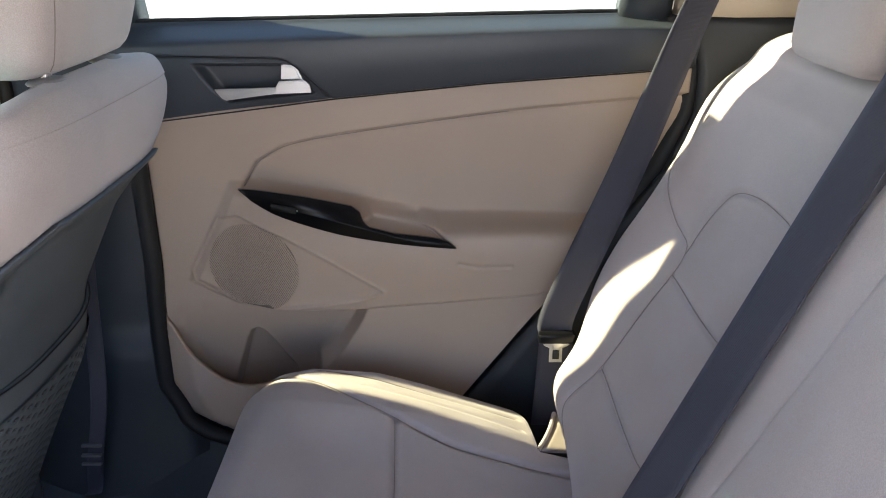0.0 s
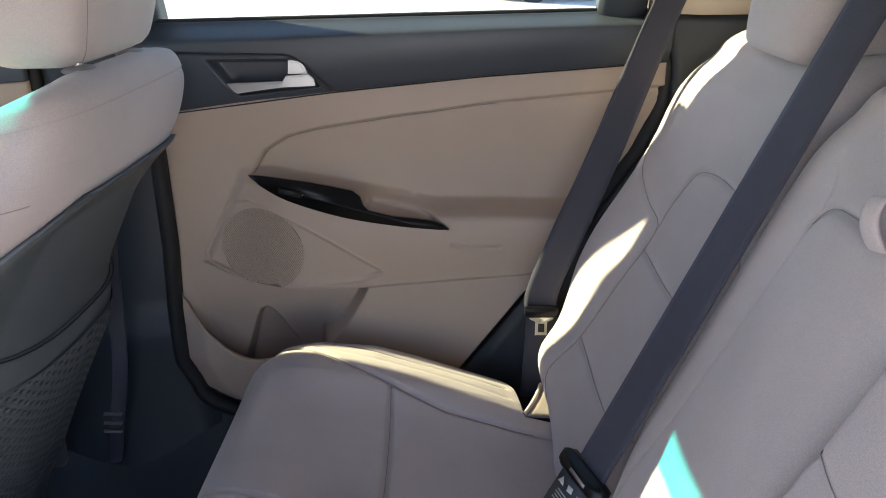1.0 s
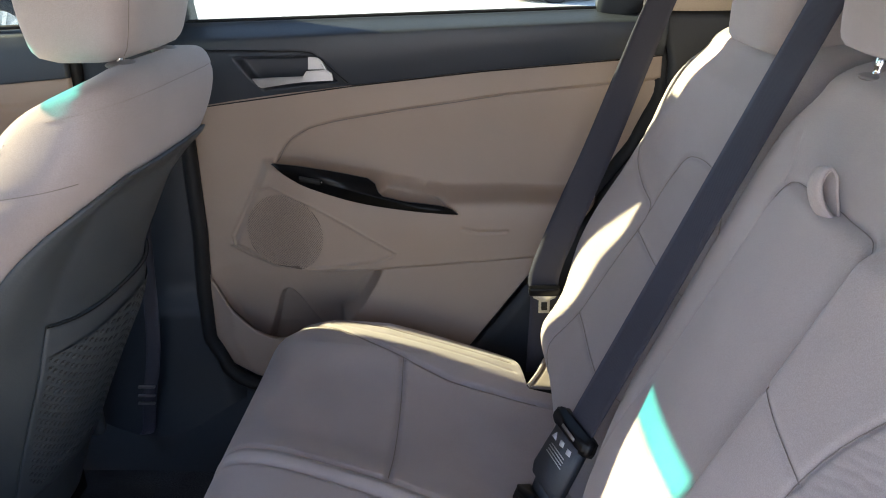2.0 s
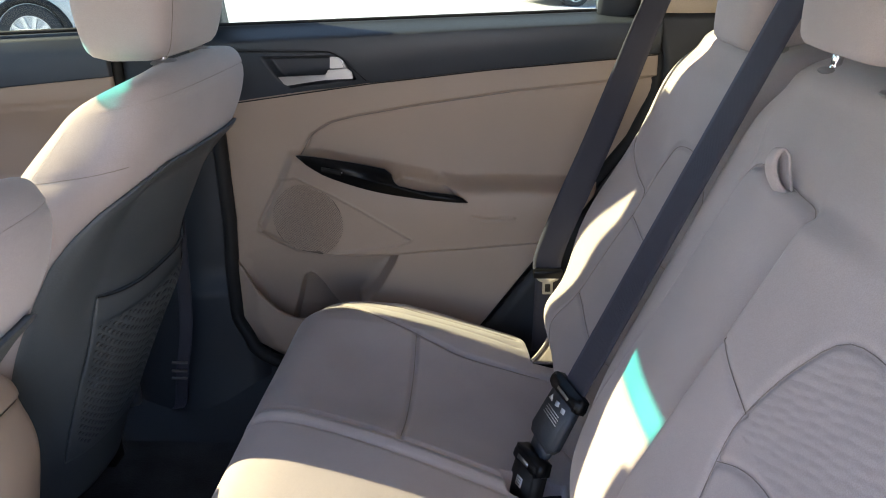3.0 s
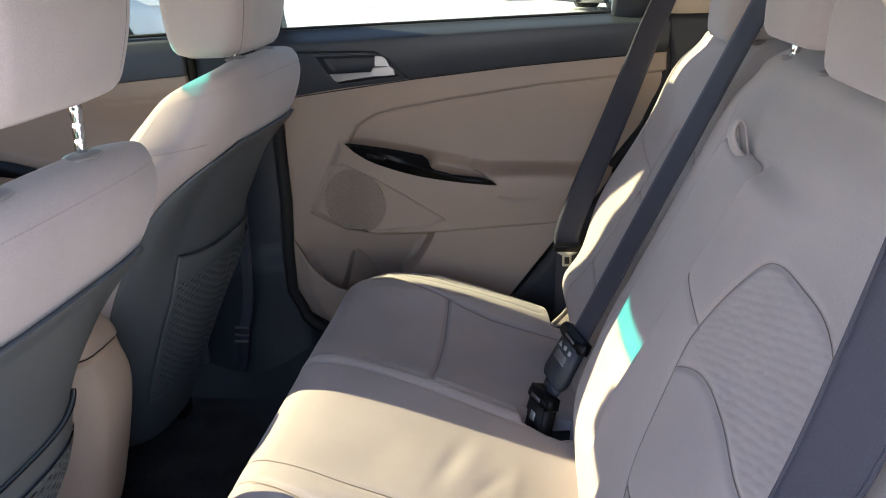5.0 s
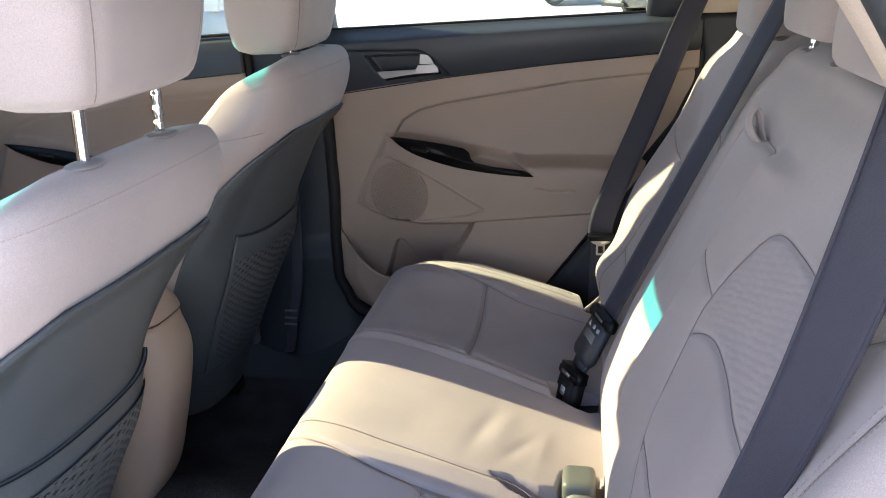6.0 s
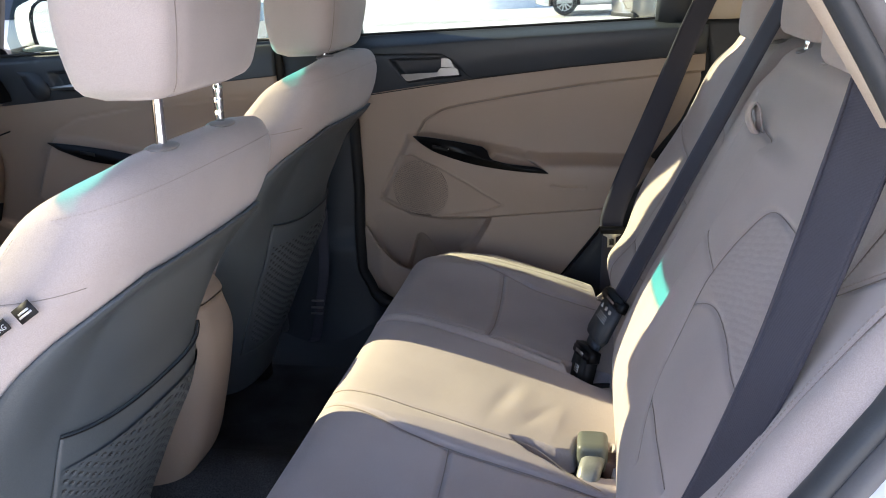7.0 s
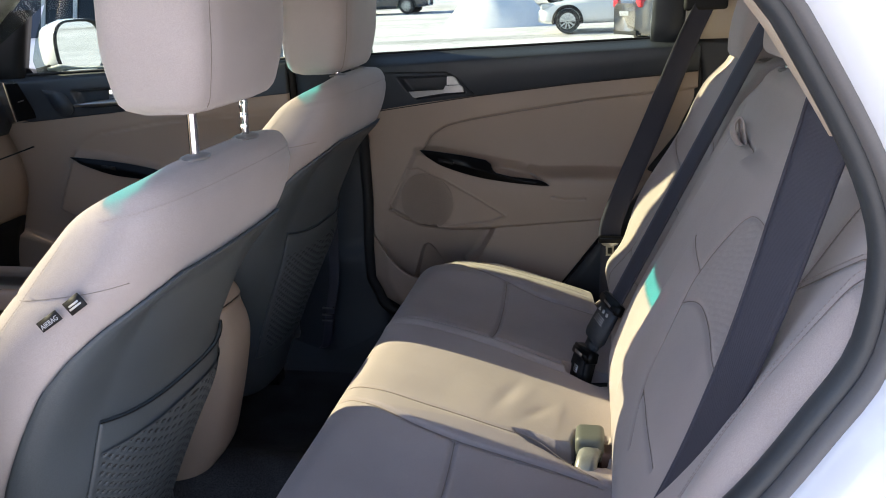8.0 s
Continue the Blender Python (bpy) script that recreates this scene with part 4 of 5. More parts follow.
def headrest(parent, x, y, z, width, depth, height, lean, posts, post_len, guide_z, label, post_dx=0.0):
    """A padded headrest on two steel posts. x, y, z: middle of its underside."""
    ns, nt = 30, 44
    th = np.linspace(0, 2 * np.pi, nt, endpoint=False)
    rows = []
    for i in range(ns):
        k = i / (ns - 1)
        h = k * height
        e = min(1.0, math.sqrt(max(0, 1 - (1 - min(1, k / 0.10)) ** 2)) * 0.35 + 0.65) if k < 0.10 else 1.0
        if k > 0.80:
            e = math.sqrt(max(0.02, 1 - ((k - 0.80) / 0.2) ** 2.2))
        w = width / 2 * (0.86 + 0.14 * math.sin(min(1, k / 0.5) * math.pi / 2)) * (e * 0.5 + 0.5)
        dp = depth / 2 * (0.80 + 0.20 * math.sin(min(1, k / 0.45) * math.pi / 2)) * e
        c = np.sign(np.cos(th)) * np.abs(np.cos(th)) ** 0.42
        s = np.sign(np.sin(th)) * np.abs(np.sin(th)) ** 0.38
        # seams run up each corner towards the rear
        g = sum(0.0022 * np.exp(-(((th - a) / 0.05) ** 2)) for a in (math.radians(33), math.radians(327)))
        rows.append(np.stack([x + math.tan(lean) * h + (dp - g) * c, y + (w - g) * s, np.full(nt, z + h)], -1))
    v, f = grid(np.array(rows), wrap_v=True)
    caps = [tuple(range(nt))[::-1], tuple(range(len(v) - nt, len(v)))]
    hr = part("headrest", ([tuple(p) for p in v], [tuple(q) for q in f] + caps), FABRIC, parent, label)
    R = np.array(rows)
    for c in (4, nt - 4):
        part("seam", tube(R[1:26, c] * 1.0, 0.0007, 6), SEAM, hr)
    for py in posts:
        k = np.linspace(0, 1, 60)
        rod = np.stack([x + post_dx - math.tan(lean) * post_len * (1 - k), np.full(60, y + py), z - post_len + (post_len + 0.02) * k], -1)
        dent = sum(np.exp(-(((rod[:, 2] - z + h) / 0.0035) ** 2)) for h in (0.004, 0.020, 0.036, 0.052)) if py > 0 else 0
        part("post", tube(rod, 0.0062 - 0.0009 * dent, 16), CHROME, hr, "chromed steel post")
        g = bmesh.new()
        bmesh.ops.create_uvsphere(g, u_segments=18, v_segments=8, radius=1.0, matrix=Matrix.Translation((x + post_dx - math.tan(lean) * (z - guide_z), y + py, guide_z)) @ Matrix.Diagonal((0.017, 0.026, 0.0045, 1)))
        part("post_guide", g, DARKGUIDE, hr, "grey-beige plastic post guide")
    return hr


DARKGUIDE = mat("grey_beige_plastic", (0.235, 0.208, 0.197), 0.5, 0, 0.1, 600, 0.05, 20)
headrest(BENCH, 0.445, 0.835, 1.230, 0.20, 0.13, 0.19, 0.25, (-0.08, 0.08), 0.03, 1.235, "beige cloth headrest")
headrest(BENCH, 0.455, 0.515, 1.258, 0.22, 0.13, 0.17, 0.25, (-0.075, 0.075), 0.045, 1.232, "beige cloth middle headrest")
headrest(BENCH, 0.455, 0.255, 1.238, 0.28, 0.13, 0.19, 0.25, (-0.08, 0.08), 0.03, 1.235, "beige cloth headrest")


# ---- front seats ----
def oriented(origin, u, v, w):
    """put() for prism(): a along u, b along v, depth along w."""
    o, u, v, w = Vector(origin), Vector(u).normalized(), Vector(v).normalized(), Vector(w).normalized()
    return lambda a, b, d: o + u * a + v * b + w * d


def lettering(name, words, origin, right, up, size, parent):
    """Words as flat raised letters in the built-in font."""
    cu = bpy.data.curves.new(name, "FONT")
    cu.body, cu.size, cu.extrude = words, size, 0.0002
    tmp = bpy.data.objects.new(name, cu)
    scene.collection.objects.link(tmp)
    bpy.context.view_layer.update()
    me = bpy.data.meshes.new_from_object(tmp.evaluated_get(bpy.context.evaluated_depsgraph_get()))
    bpy.data.objects.remove(tmp)
    r, u = Vector(right).normalized(), Vector(up).normalized()
    n = r.cross(u)
    m = Matrix((r, u, n)).transposed().to_4x4()
    m.translation = origin
    me.transform(m)
    ob = new(name, me)
    me.materials.clear()
    me.materials.append(PRINT)
    ob.parent = parent
    return ob


def front_seat(yc, dx, dz, hr_dz, hr_dx, label, tag, slim):
    seat = thing("front_seat", label, "car seat", "front seats")
    zq = np.array([0.48, 0.60, 0.75, 0.90, 1.03, 1.10, 1.15, 1.182, 1.200, 1.2065])
    RX = np.array([-0.605, -0.558, -0.488, -0.412, -0.350, -0.318, -0.303, -0.304, -0.318, -0.340])
    FXs = np.array([-0.765, -0.745, -0.705, -0.650, -0.580, -0.528, -0.480, -0.446, -0.408, -0.360])
    FZ = np.array([0.54, 0.64, 0.77, 0.91, 1.015, 1.072, 1.122, 1.154, 1.174, 1.195])
    W = np.array([0.180, 0.208, 0.238, 0.256, 0.256, 0.240, 0.222, 0.208, 0.188, 0.120])
    k = np.linspace(0, 9, 70)
    i9 = np.arange(10)
    sm = lambda a: spline(np.stack([i9, a], -1), 400)
    def val(a, kk):
        s = sm(a)
        return np.interp(kk, s[:, 0], s[:, 1])
    rx, rz, fx, fz, w = (val(a, k) for a in (RX, zq, FXs, FZ, W))
    nt = 96
    th = np.linspace(-np.pi, np.pi, nt, endpoint=False)

    def surface(kk, t, grow=0.0):
        rxx, rzz, fxx, fzz, ww = (val(a, kk) for a in (RX, zq, FXs, FZ, W))
        flat = np.where(np.cos(t) > 0, 1.05 - 0.45 * sstep(kk, 3.6, 5.5), 0.52)
        c = np.sign(np.cos(t)) * np.abs(np.cos(t)) ** flat
        s = np.sign(np.sin(t)) * np.abs(np.sin(t)) ** (0.70 - 0.15 * sstep(kk, 3.6, 5.5))
        mx, mz, hx, hz = (rxx + fxx) / 2, (rzz + fzz) / 2, (rxx - fxx) / 2, (rzz - fzz) / 2
        L = np.hypot(hx, hz) + 1e-6
        return np.stack([mx + hx * c * (1 + grow / L) + dx, yc + (ww + grow) * s * np.where(s > 0, np.interp(kk, [0, 2, 3.3, 4.5, 6], slim[1]), np.interp(kk, [0, 2, 3.3, 4.5, 6], slim[0])), mz + hz * c * (1 + grow / L) + dz], -1)

    def shell_half(kk):
        """Half the shell's sweep round the rear of the seat, in radians."""
        return np.interp(kk, [0, 1.2, 2.0, 2.5, 2.8, 3.1, 3.5, 3.8, 4.1, 4.4, 4.6, 4.72], np.radians([87, 84, 82, 81, 79, 77, 74, 67, 57, 43, 32, 25]))

    K, T = np.meshgrid(k, th, indexing="ij")
    g = 0.0016 * np.exp(-(((T - 0.55 * np.pi) / 0.03) ** 2)) + 0.0016 * np.exp(-(((T + 0.55 * np.pi) / 0.03) ** 2))
    g = g + 0.0018 * np.exp(-(((K - 4.95) / 0.06) ** 2)) * (np.abs(T) > 0.30 * np.pi)
    g = g + 0.002 * np.exp(-(((K - 6.6) / 0.07) ** 2)) * (np.abs(T) < 0.5 * np.pi)
    g = g + 0.030 * sstep(shell_half(K) - np.abs(T), 0.04, 0.20) * sstep(4.72 - K, 0.04, 0.30)
    P = surface(K, T, -g)
    v, f = grid(P, wrap_v=True)
    caps = [tuple(range(nt))[::-1], tuple(range(len(v) - nt, len(v)))]
    part("backrest", ([tuple(p) for p in v], [tuple(q) for q in f] + caps), FABRIC, seat, "beige cloth backrest")
    # hard shell on the rear
    kk = np.linspace(0.0, 4.72, 80)
    u = np.linspace(-1, 1, 90)
    KK = np.tile(kk[:, None], (1, 90))
    TT = shell_half(kk)[:, None] * u[None]
    top = sstep(4.72 - kk[:, None], 0.0, 0.6)
    lift = 0.008 - 0.003 * (1 - sstep(1 - np.abs(u[None]), 0.0, 0.06)) - 0.024 * sstep(1 - np.abs(u[None]), 0.14, 0.50) * top * sstep(kk[:, None], 2.3, 3.2)
    PP = surface(KK, TT, lift)
    part("back_shell", slab(PP, surface(KK, TT, lift - 0.010) - PP), SHELL, seat, "dark slate plastic back shell")
    # pocket on the shell, with a woven net
    scoop = lambda kk: 0.008 - 0.024 * sstep(kk, 2.3, 3.2)
    pk = np.linspace(0.9, 2.98, 40)
    pu = np.linspace(-0.55, 0.55, 40)
    PK, PU = np.meshgrid(pk, pu, indexing="ij")
    TTp = PU * np.interp(PK, [0.9, 2.75], [1.25, 1.30])
    top = PK - 0.10 * (1 - (PU / 0.6) ** 2) * sstep(PK, 2.4, 2.98)
    bag = scoop(PK) + 0.004 + 0.003 * sstep(PK, 1.4, 2.75) * (1 - (np.abs(PU) / 0.62) ** 4)
    A = surface(top, TTp, bag)
    part("pocket", slab(A, surface(top, TTp, bag - 0.004) - A), SHELL, seat, "dark plastic map pocket")
    # diamond net: raised cords round pits whose shade is painted black
    bk = np.linspace(1.05, 2.66, 170)
    BK, BU = np.meshgrid(bk, np.linspace(-1, 1, 150), indexing="ij")
    wide = np.interp(BK, [1.05, 1.3, 2.66], [0.40, 0.50, 0.52])
    BU = BU * wide
    da, db = BK * 11.0 + BU * 13.0, BK * 11.0 - BU * 13.0
    cord = np.maximum(np.abs(np.cos(np.pi * da)), np.abs(np.cos(np.pi * db)))
    edge = sstep(np.minimum(np.minimum(BK - 1.05, 2.66 - BK), (wide - np.abs(BU)) * 2), 0.0, 0.05)
    pit = (1 - sstep(cord, 0.55, 0.80)) * edge
    BB = scoop(BK) + 0.0060 + 0.003 * sstep(BK, 1.4, 2.75) * (1 - (np.abs(BU) / 0.62) ** 4) - 0.0020 * pit
    me = mesh("pocket_net", *grid(surface(BK, BU * np.interp(BK, [0.9, 2.75], [1.25, 1.30]), BB)))
    part("pocket_net", me, [SHELL, BLACK], seat, "slate diamond net of the pocket")
    me.polygons.foreach_set("material_index", (pit[:-1, :-1] > 0.55).astype(np.int32).reshape(-1))
    rim = surface(np.full(40, 2.97) - 0.10 * (1 - (pu / 0.6) ** 2), pu * 1.30, 0.003 * (1 - (np.abs(pu) / 0.62) ** 4) + scoop(2.93) + 0.0045)
    part("pocket_rim", tube(rim, 0.0011, 8), BLACK, seat, "black pocket hem")
    # cushion and its skirt
    sec = []
    for x in np.linspace(-1.22, -0.67, 26):
        e = min(1, math.sqrt(max(0.0, 1 - max(0, (-1.12 - x) / 0.11) ** 2)))
        ring = []
        for a in np.linspace(0, 2 * np.pi, 40, endpoint=False):
            c = np.sign(math.cos(a)) * abs(math.cos(a)) ** 0.5
            s = np.sign(math.sin(a)) * abs(math.sin(a)) ** 0.6
            ring.append((x + dx, yc + 0.245 * c * (0.8 + 0.2 * e) * (slim[1][1] if c > 0 else 1.0), 0.62 + dz - 0.06 * (x + 0.6) + 0.09 * s * e + 0.025 * abs(c) ** 3 * (s > 0)))
        sec.append(ring)
    v, f = grid(np.array(sec), wrap_v=True)
    part("seat_cushion", ([tuple(p) for p in v], [tuple(q) for q in f] + [tuple(range(40))[::-1], tuple(range(len(v) - 40, len(v)))]), FABRIC, seat, "beige cloth seat cushion")
    part("recliner_cover", box(-0.86 + dx, -0.60 + dx, yc - 0.262 * slim[0][1], yc - 0.262 * slim[0][1] + 0.027, 0.50 + dz, 0.64 + dz, 0.012), SHELL, seat)
    part("recliner_cover", box(-0.86 + dx, -0.60 + dx, yc + 0.250 * slim[1][0] - 0.027, yc + 0.250 * slim[1][0], 0.50 + dz, 0.64 + dz, 0.012), SHELL, seat)
    for s in (-0.20, 0.15):
        part("seat_rail", box(-1.20 + dx, -0.66 + dx, yc + s - 0.022, yc + s + 0.022, 0.405, 0.45, 0.004), BLACK, seat, "dark steel seat rail")
        part("seat_leg", box(-0.72 + dx, -0.66 + dx, yc + s - 0.018, yc + s + 0.018, 0.44, 0.60, 0.004), BLACK, seat)
    headrest(seat, -0.352 + dx + hr_dx, yc, 1.258 + hr_dz, 0.262, 0.150, 0.21, 0.10, (-0.0715, 0.0715), 0.075 + dz - hr_dz if hr_dz > -0.01 else 0.05, 1.2035 + dz, "beige cloth headrest", 0.024 if tag else 0.040)
    if tag:
        for x0, z0, x1, z1, wide, word in ((-0.449, 1.058, -0.422, 1.075, 0.0125, "AIRBAG"), (-0.417, 1.079, -0.396, 1.093, 0.0165, "")):
            close = (P[..., 0] - (x0 + x1) / 2) ** 2 + (P[..., 2] - (z0 + z1) / 2) ** 2 < 0.024**2
            e0 = Vector((x0, float(P[..., 1][close & (P[..., 1] < yc - 0.08)].min()) - 0.001, z0))
            u = Vector((x1 - x0, 0.0, z1 - z0)).normalized()
            w = Vector((0.0, -1.0, 0.0))
            dn = Vector((-u.z, 0.0, u.x)) * -1.0
            ln = math.hypot(x1 - x0, z1 - z0)
            cloth = part("label_tag", prism([(0, 0), (ln, 0), (ln + 0.001, wide), (0.001, wide)], oriented(e0, u, dn, w), 0.0012), BLACK, seat, "black woven airbag tag")
            if word:
                lettering("lettering", word, e0 + u * 0.0025 + dn * 0.0100 + w * 0.0016, u, -dn, 0.0078, cloth)
            else:
                for a, b in ((0.005, 0.006), (0.0035, 0.0095)):
                    part("print_bar", prism([(a, b), (ln - a, b), (ln - a, b + 0.0022), (a, b + 0.0022)], oriented(e0 + w * 0.0013, u, dn, w), 0.0005), PRINT, cloth)
    for sg in (-1, 1):
        line = surface(np.linspace(3.2, 6.4, 60), np.full(60, sg * 0.575 * np.pi), 0.001)
        stitches(seat, line, 0.005, 0.0006)
    for sg in (-1, 1):
        part("seam", tube(surface(np.full(40, 4.95), np.linspace(0.30, 0.60, 40) * np.pi * sg, -0.0014), 0.0004, 6), SEAM, seat)
    line = surface(np.full(90, 6.75), np.linspace(-0.5 * np.pi, 0.5 * np.pi, 90), 0.0005)
    stitches(seat, line, 0.005, 0.0006)
    return seat


front_seat(0.143, 0.0, 0.0, 0.0, 0.0, "driver's front seat in beige cloth with a slate back shell", True, ((1, 1, 1, 1, 1), (0.62, 0.66, 0.77, 0.92, 1.0)))
front_seat(0.835, -0.032, 0.030, -0.020, -0.035, "front passenger seat in beige cloth with a slate back shell", False, ((0.92, 0.94, 0.96, 1, 1), (0.72, 0.73, 0.76, 0.90, 0.97)))

# ---- centre console and dashboard ----
con = thing("centre_console", "beige-sided centre console between the front seats", "console")


def console_rows(z0, z1, n, grow, dome):
    rows = []
    for k in np.linspace(0, 1, n):
        z = z0 + (z1 - z0) * k
        end = float(np.interp(z, TAIL[:, 1], TAIL[:, 0])) + grow - dome * (1 - math.sqrt(max(0.0, 1 - k**2)))
        half = 0.076 + 0.006 * (z - 0.4) + grow - dome * 0.6 * (1 - math.sqrt(max(0.0, 1 - k**2)))
        ring = []
        for a in np.linspace(0, 2 * np.pi, 48, endpoint=False):
            c = np.sign(math.cos(a)) * abs(math.cos(a)) ** (0.35 if math.cos(a) > 0 else 0.12)
            s = np.sign(math.sin(a)) * abs(math.sin(a)) ** 0.45
            ring.append(((-1.45 + end) / 2 + (end + 1.45) / 2 * c, CY + half * s, z))
        rows.append(ring)
    v, f = grid(np.array(rows), wrap_v=True)
    return [tuple(p) for p in v], [tuple(q) for q in f] + [tuple(range(48))[::-1], tuple(range(len(v) - 48, len(v)))]


TAIL = spline([(-0.70, 0.40), (-0.663, 0.428), (-0.620, 0.487), (-0.585, 0.543), (-0.559, 0.624), (-0.538, 0.701), (-0.525, 0.764), (-0.526, 0.80), (-0.535, 0.83), (-0.550, 0.90)], 80)
part("body", console_rows(0.40, 0.842, 40, 0.0, 0.0), PANEL, con, "beige console body")
part("armrest_lid", console_rows(0.846, 0.882, 10, 0.003, 0.030), PANEL, con, "padded beige armrest lid")

dash = thing("dashboard", "black and beige dashboard with a silver-rimmed air vent", "dashboard")
def dash_rows(z0, z1, bulge, back):
    return slab(np.array([[(-1.50 - 0.05 * abs(y - CY) / 0.7 + bulge * math.sin(k * math.pi), y, z0 + (z1 - z0) * k) for y in np.linspace(-0.2, 1.19, 40)] for k in np.linspace(0, 1, 16)]), (-back, 0, 0))
part("upper_pad", dash_rows(1.06, 1.225, 0.04, 0.42), DARK, dash, "black soft upper pad")
part("lower_body", dash_rows(0.82, 1.06, 0.03, 0.35), PANEL, dash, "beige lower dashboard and glovebox")
part("knee_panel", dash_rows(0.42, 0.815, -0.05, 0.30), BLACK, dash, "black lower panel")
VENT = [(1.090, 1.217), (1.142, 1.215), (1.200, 1.106), (1.194, 1.101), (1.108, 1.101)]
vent = part("air_vent", prism(VENT, lambda a, b, d: (-1.470 + d, a, b), 0.024, 0.002), CHROME, dash, "silver air vent rim", smooth=False)
cy, cz = 1.146, 1.152
part("vent_face", prism([(cy + (a - cy) * 0.86, cz + (b - cz) * 0.90) for a, b in VENT], lambda a, b, d: (-1.4465 + d, a, b), 0.002), GLOSS, vent, "black vent face", smooth=False)
part("vent_tab", prism([(1.128, 1.160), (1.150, 1.162), (1.150, 1.159), (1.128, 1.157)], lambda a, b, d: (-1.4445 + d, a, b), 0.003), SATIN, vent, "small silver vent tab", smooth=False)
part("glovebox_gap", tube([(-1.462, 0.80, 1.005), (-1.462, 1.043, 1.016), (-1.464, 1.13, 1.021), (-1.466, 1.18, 1.024)], 0.0022, 6), BLACK, dash)

# ---- seat belts ----
def belt(name, pts, across, label, width=0.047):
    b = thing(name, label, "seat belt", "rear seat belts")
    part("webbing", ribbon(pts, across, width, 0.0015, 60), WEB, b, "charcoal woven webbing")
    return b


far = belt("seat_belt", [(0.372, 1.085, 1.335), (0.332, 1.068, 1.25), (0.257, 1.038, 1.06), (0.205, 1.032, 0.93), (0.172, 1.040, 0.83), (0.176, 1.056, 0.77), (0.172, 1.072, 0.62)],
           [(0.9, 0.35, 0.0), (0.95, 0.2, -0.1), (1, 0.1, -0.2), (1, 0.0, -0.2), (1, -0.1, 0), (1, 0, 0), (1, 0, 0)], "charcoal seat belt hanging beside the far door", 0.052)
tong = [(-0.021, 0.0), (0.021, 0.0), (0.017, -0.006), (0.009, -0.010), (0.009, -0.034), (-0.009, -0.034), (-0.009, -0.010), (-0.017, -0.006)]
v0 = Vector((0.172, 1.034, 0.797))
bm = prism(tong, lambda a, b, d: (v0.x + a * 1.05, v0.y - d - 0.004, v0.z + b), 0.003, 0.0006)
part("tongue", bm, mat("worn_bright_steel", (0.62, 0.60, 0.56), 0.38, 0.55, 0.1, 500, 0.05, 20), far, "steel belt tongue")
part("tongue_slot", prism([(-0.005, -0.013), (0.005, -0.013), (0.005, -0.028), (-0.005, -0.028)], lambda a, b, d: (v0.x + a, v0.y - d - 0.0065, v0.z + b), 0.0016), BLACK, far)
part("tongue_cover", box(v0.x - 0.027, v0.x + 0.027, v0.y - 0.010, v0.y + 0.006, v0.z - 0.002, v0.z + 0.014, 0.004), GLOSS, far, "black plastic tongue grip")
part("shoulder_loop", box(0.325, 0.418, 1.075, 1.10, 1.318, 1.352, 0.008), BLACK, far, "black shoulder loop")

MB0, MB1 = Vector((0.171, 0.610, 0.793)), Vector((0.408, 0.668, 1.270))
mid = belt("seat_belt", [MB1 + (MB1 - MB0) * 0.35, MB1 + (MB1 - MB0) * 0.1, MB0 + (MB1 - MB0) * 0.6, MB0 + (MB1 - MB0) * 0.25, MB0], (0.30, -0.90, -0.05), "charcoal middle seat belt, latched, with a printed label", 0.053)


AX = (MB0 - MB1).normalized()
SIDE = Vector((0.35, -0.93, 0.0)).normalized()
SIDE = (SIDE - AX * SIDE.dot(AX)).normalized()
OUT = SIDE.cross(AX)
if OUT.x > 0:
    OUT = -OUT
cover = [(-0.030, -0.004), (0.030, -0.004), (0.032, 0.030), (0.034, 0.066), (0.026, 0.078), (-0.026, 0.078), (-0.034, 0.066), (-0.032, 0.030)]
part("tongue_cover", prism(cover, oriented(MB0 - AX * 0.010 - OUT * 0.004, SIDE, AX, OUT), 0.016, 0.003), DARK, mid, "black tongue cover with white print")
neck = [(-0.025, 0.074), (0.025, 0.074), (0.020, 0.096), (-0.020, 0.096)]
part("tongue_neck", prism(neck, oriented(MB0 - AX * 0.010 - OUT * 0.004, SIDE, AX, OUT), 0.010, 0.003), DARK, mid)
bar = smooth_line([(-0.038, -0.012), (0.034, -0.013), (0.039, -0.004), (0.036, 0.008), (-0.034, 0.010), (-0.043, 0.004), (-0.045, -0.006), (-0.038, -0.012)], 28)[:-1]
part("tongue_bar", prism(bar, oriented(MB0 - AX * 0.012 - OUT * 0.003, SIDE, AX, OUT), 0.017, 0.004), GLOSS, mid, "gloss black belt slot")
# pale satin strip stands in for a glint on the gloss slot
part("slot_glint", prism([(-0.014, -0.002), (0.018, -0.002), (0.018, 0.002), (-0.014, 0.002)], oriented(MB0 - AX * 0.012 + OUT * 0.0145, SIDE, AX, OUT), 0.001), SATIN, mid)
pr = oriented(MB0 - AX * 0.010 + OUT * 0.0125, SIDE, AX, OUT)
for c in (-0.018, 0.0, 0.018):
    ring = [(c, 0.0115), (c + 0.0058, 0.0205), (c - 0.0058, 0.0205)] if c < -0.01 else [(c - 0.005, 0.0135), (c + 0.004, 0.012), (c + 0.0055, 0.0185), (c - 0.0035, 0.0205)]
    part("icon", prism(ring, pr, 0.0006), PRINT, mid)
for b0, w in ((0.0265, 0.017), (0.0305, 0.019), (0.0345, 0.018), (0.0385, 0.020)):
    part("print_bar", prism([(-w, b0), (w, b0), (w, b0 + 0.0013), (-w, b0 + 0.0013)], pr, 0.0005), PRINT, mid)
part("latch_plate", prism([(-0.018, 0.080), (0.018, 0.080), (0.018, 0.125), (-0.018, 0.125)], oriented(MB0 - AX * 0.010, SIDE, AX, OUT), 0.003), SATIN, mid)

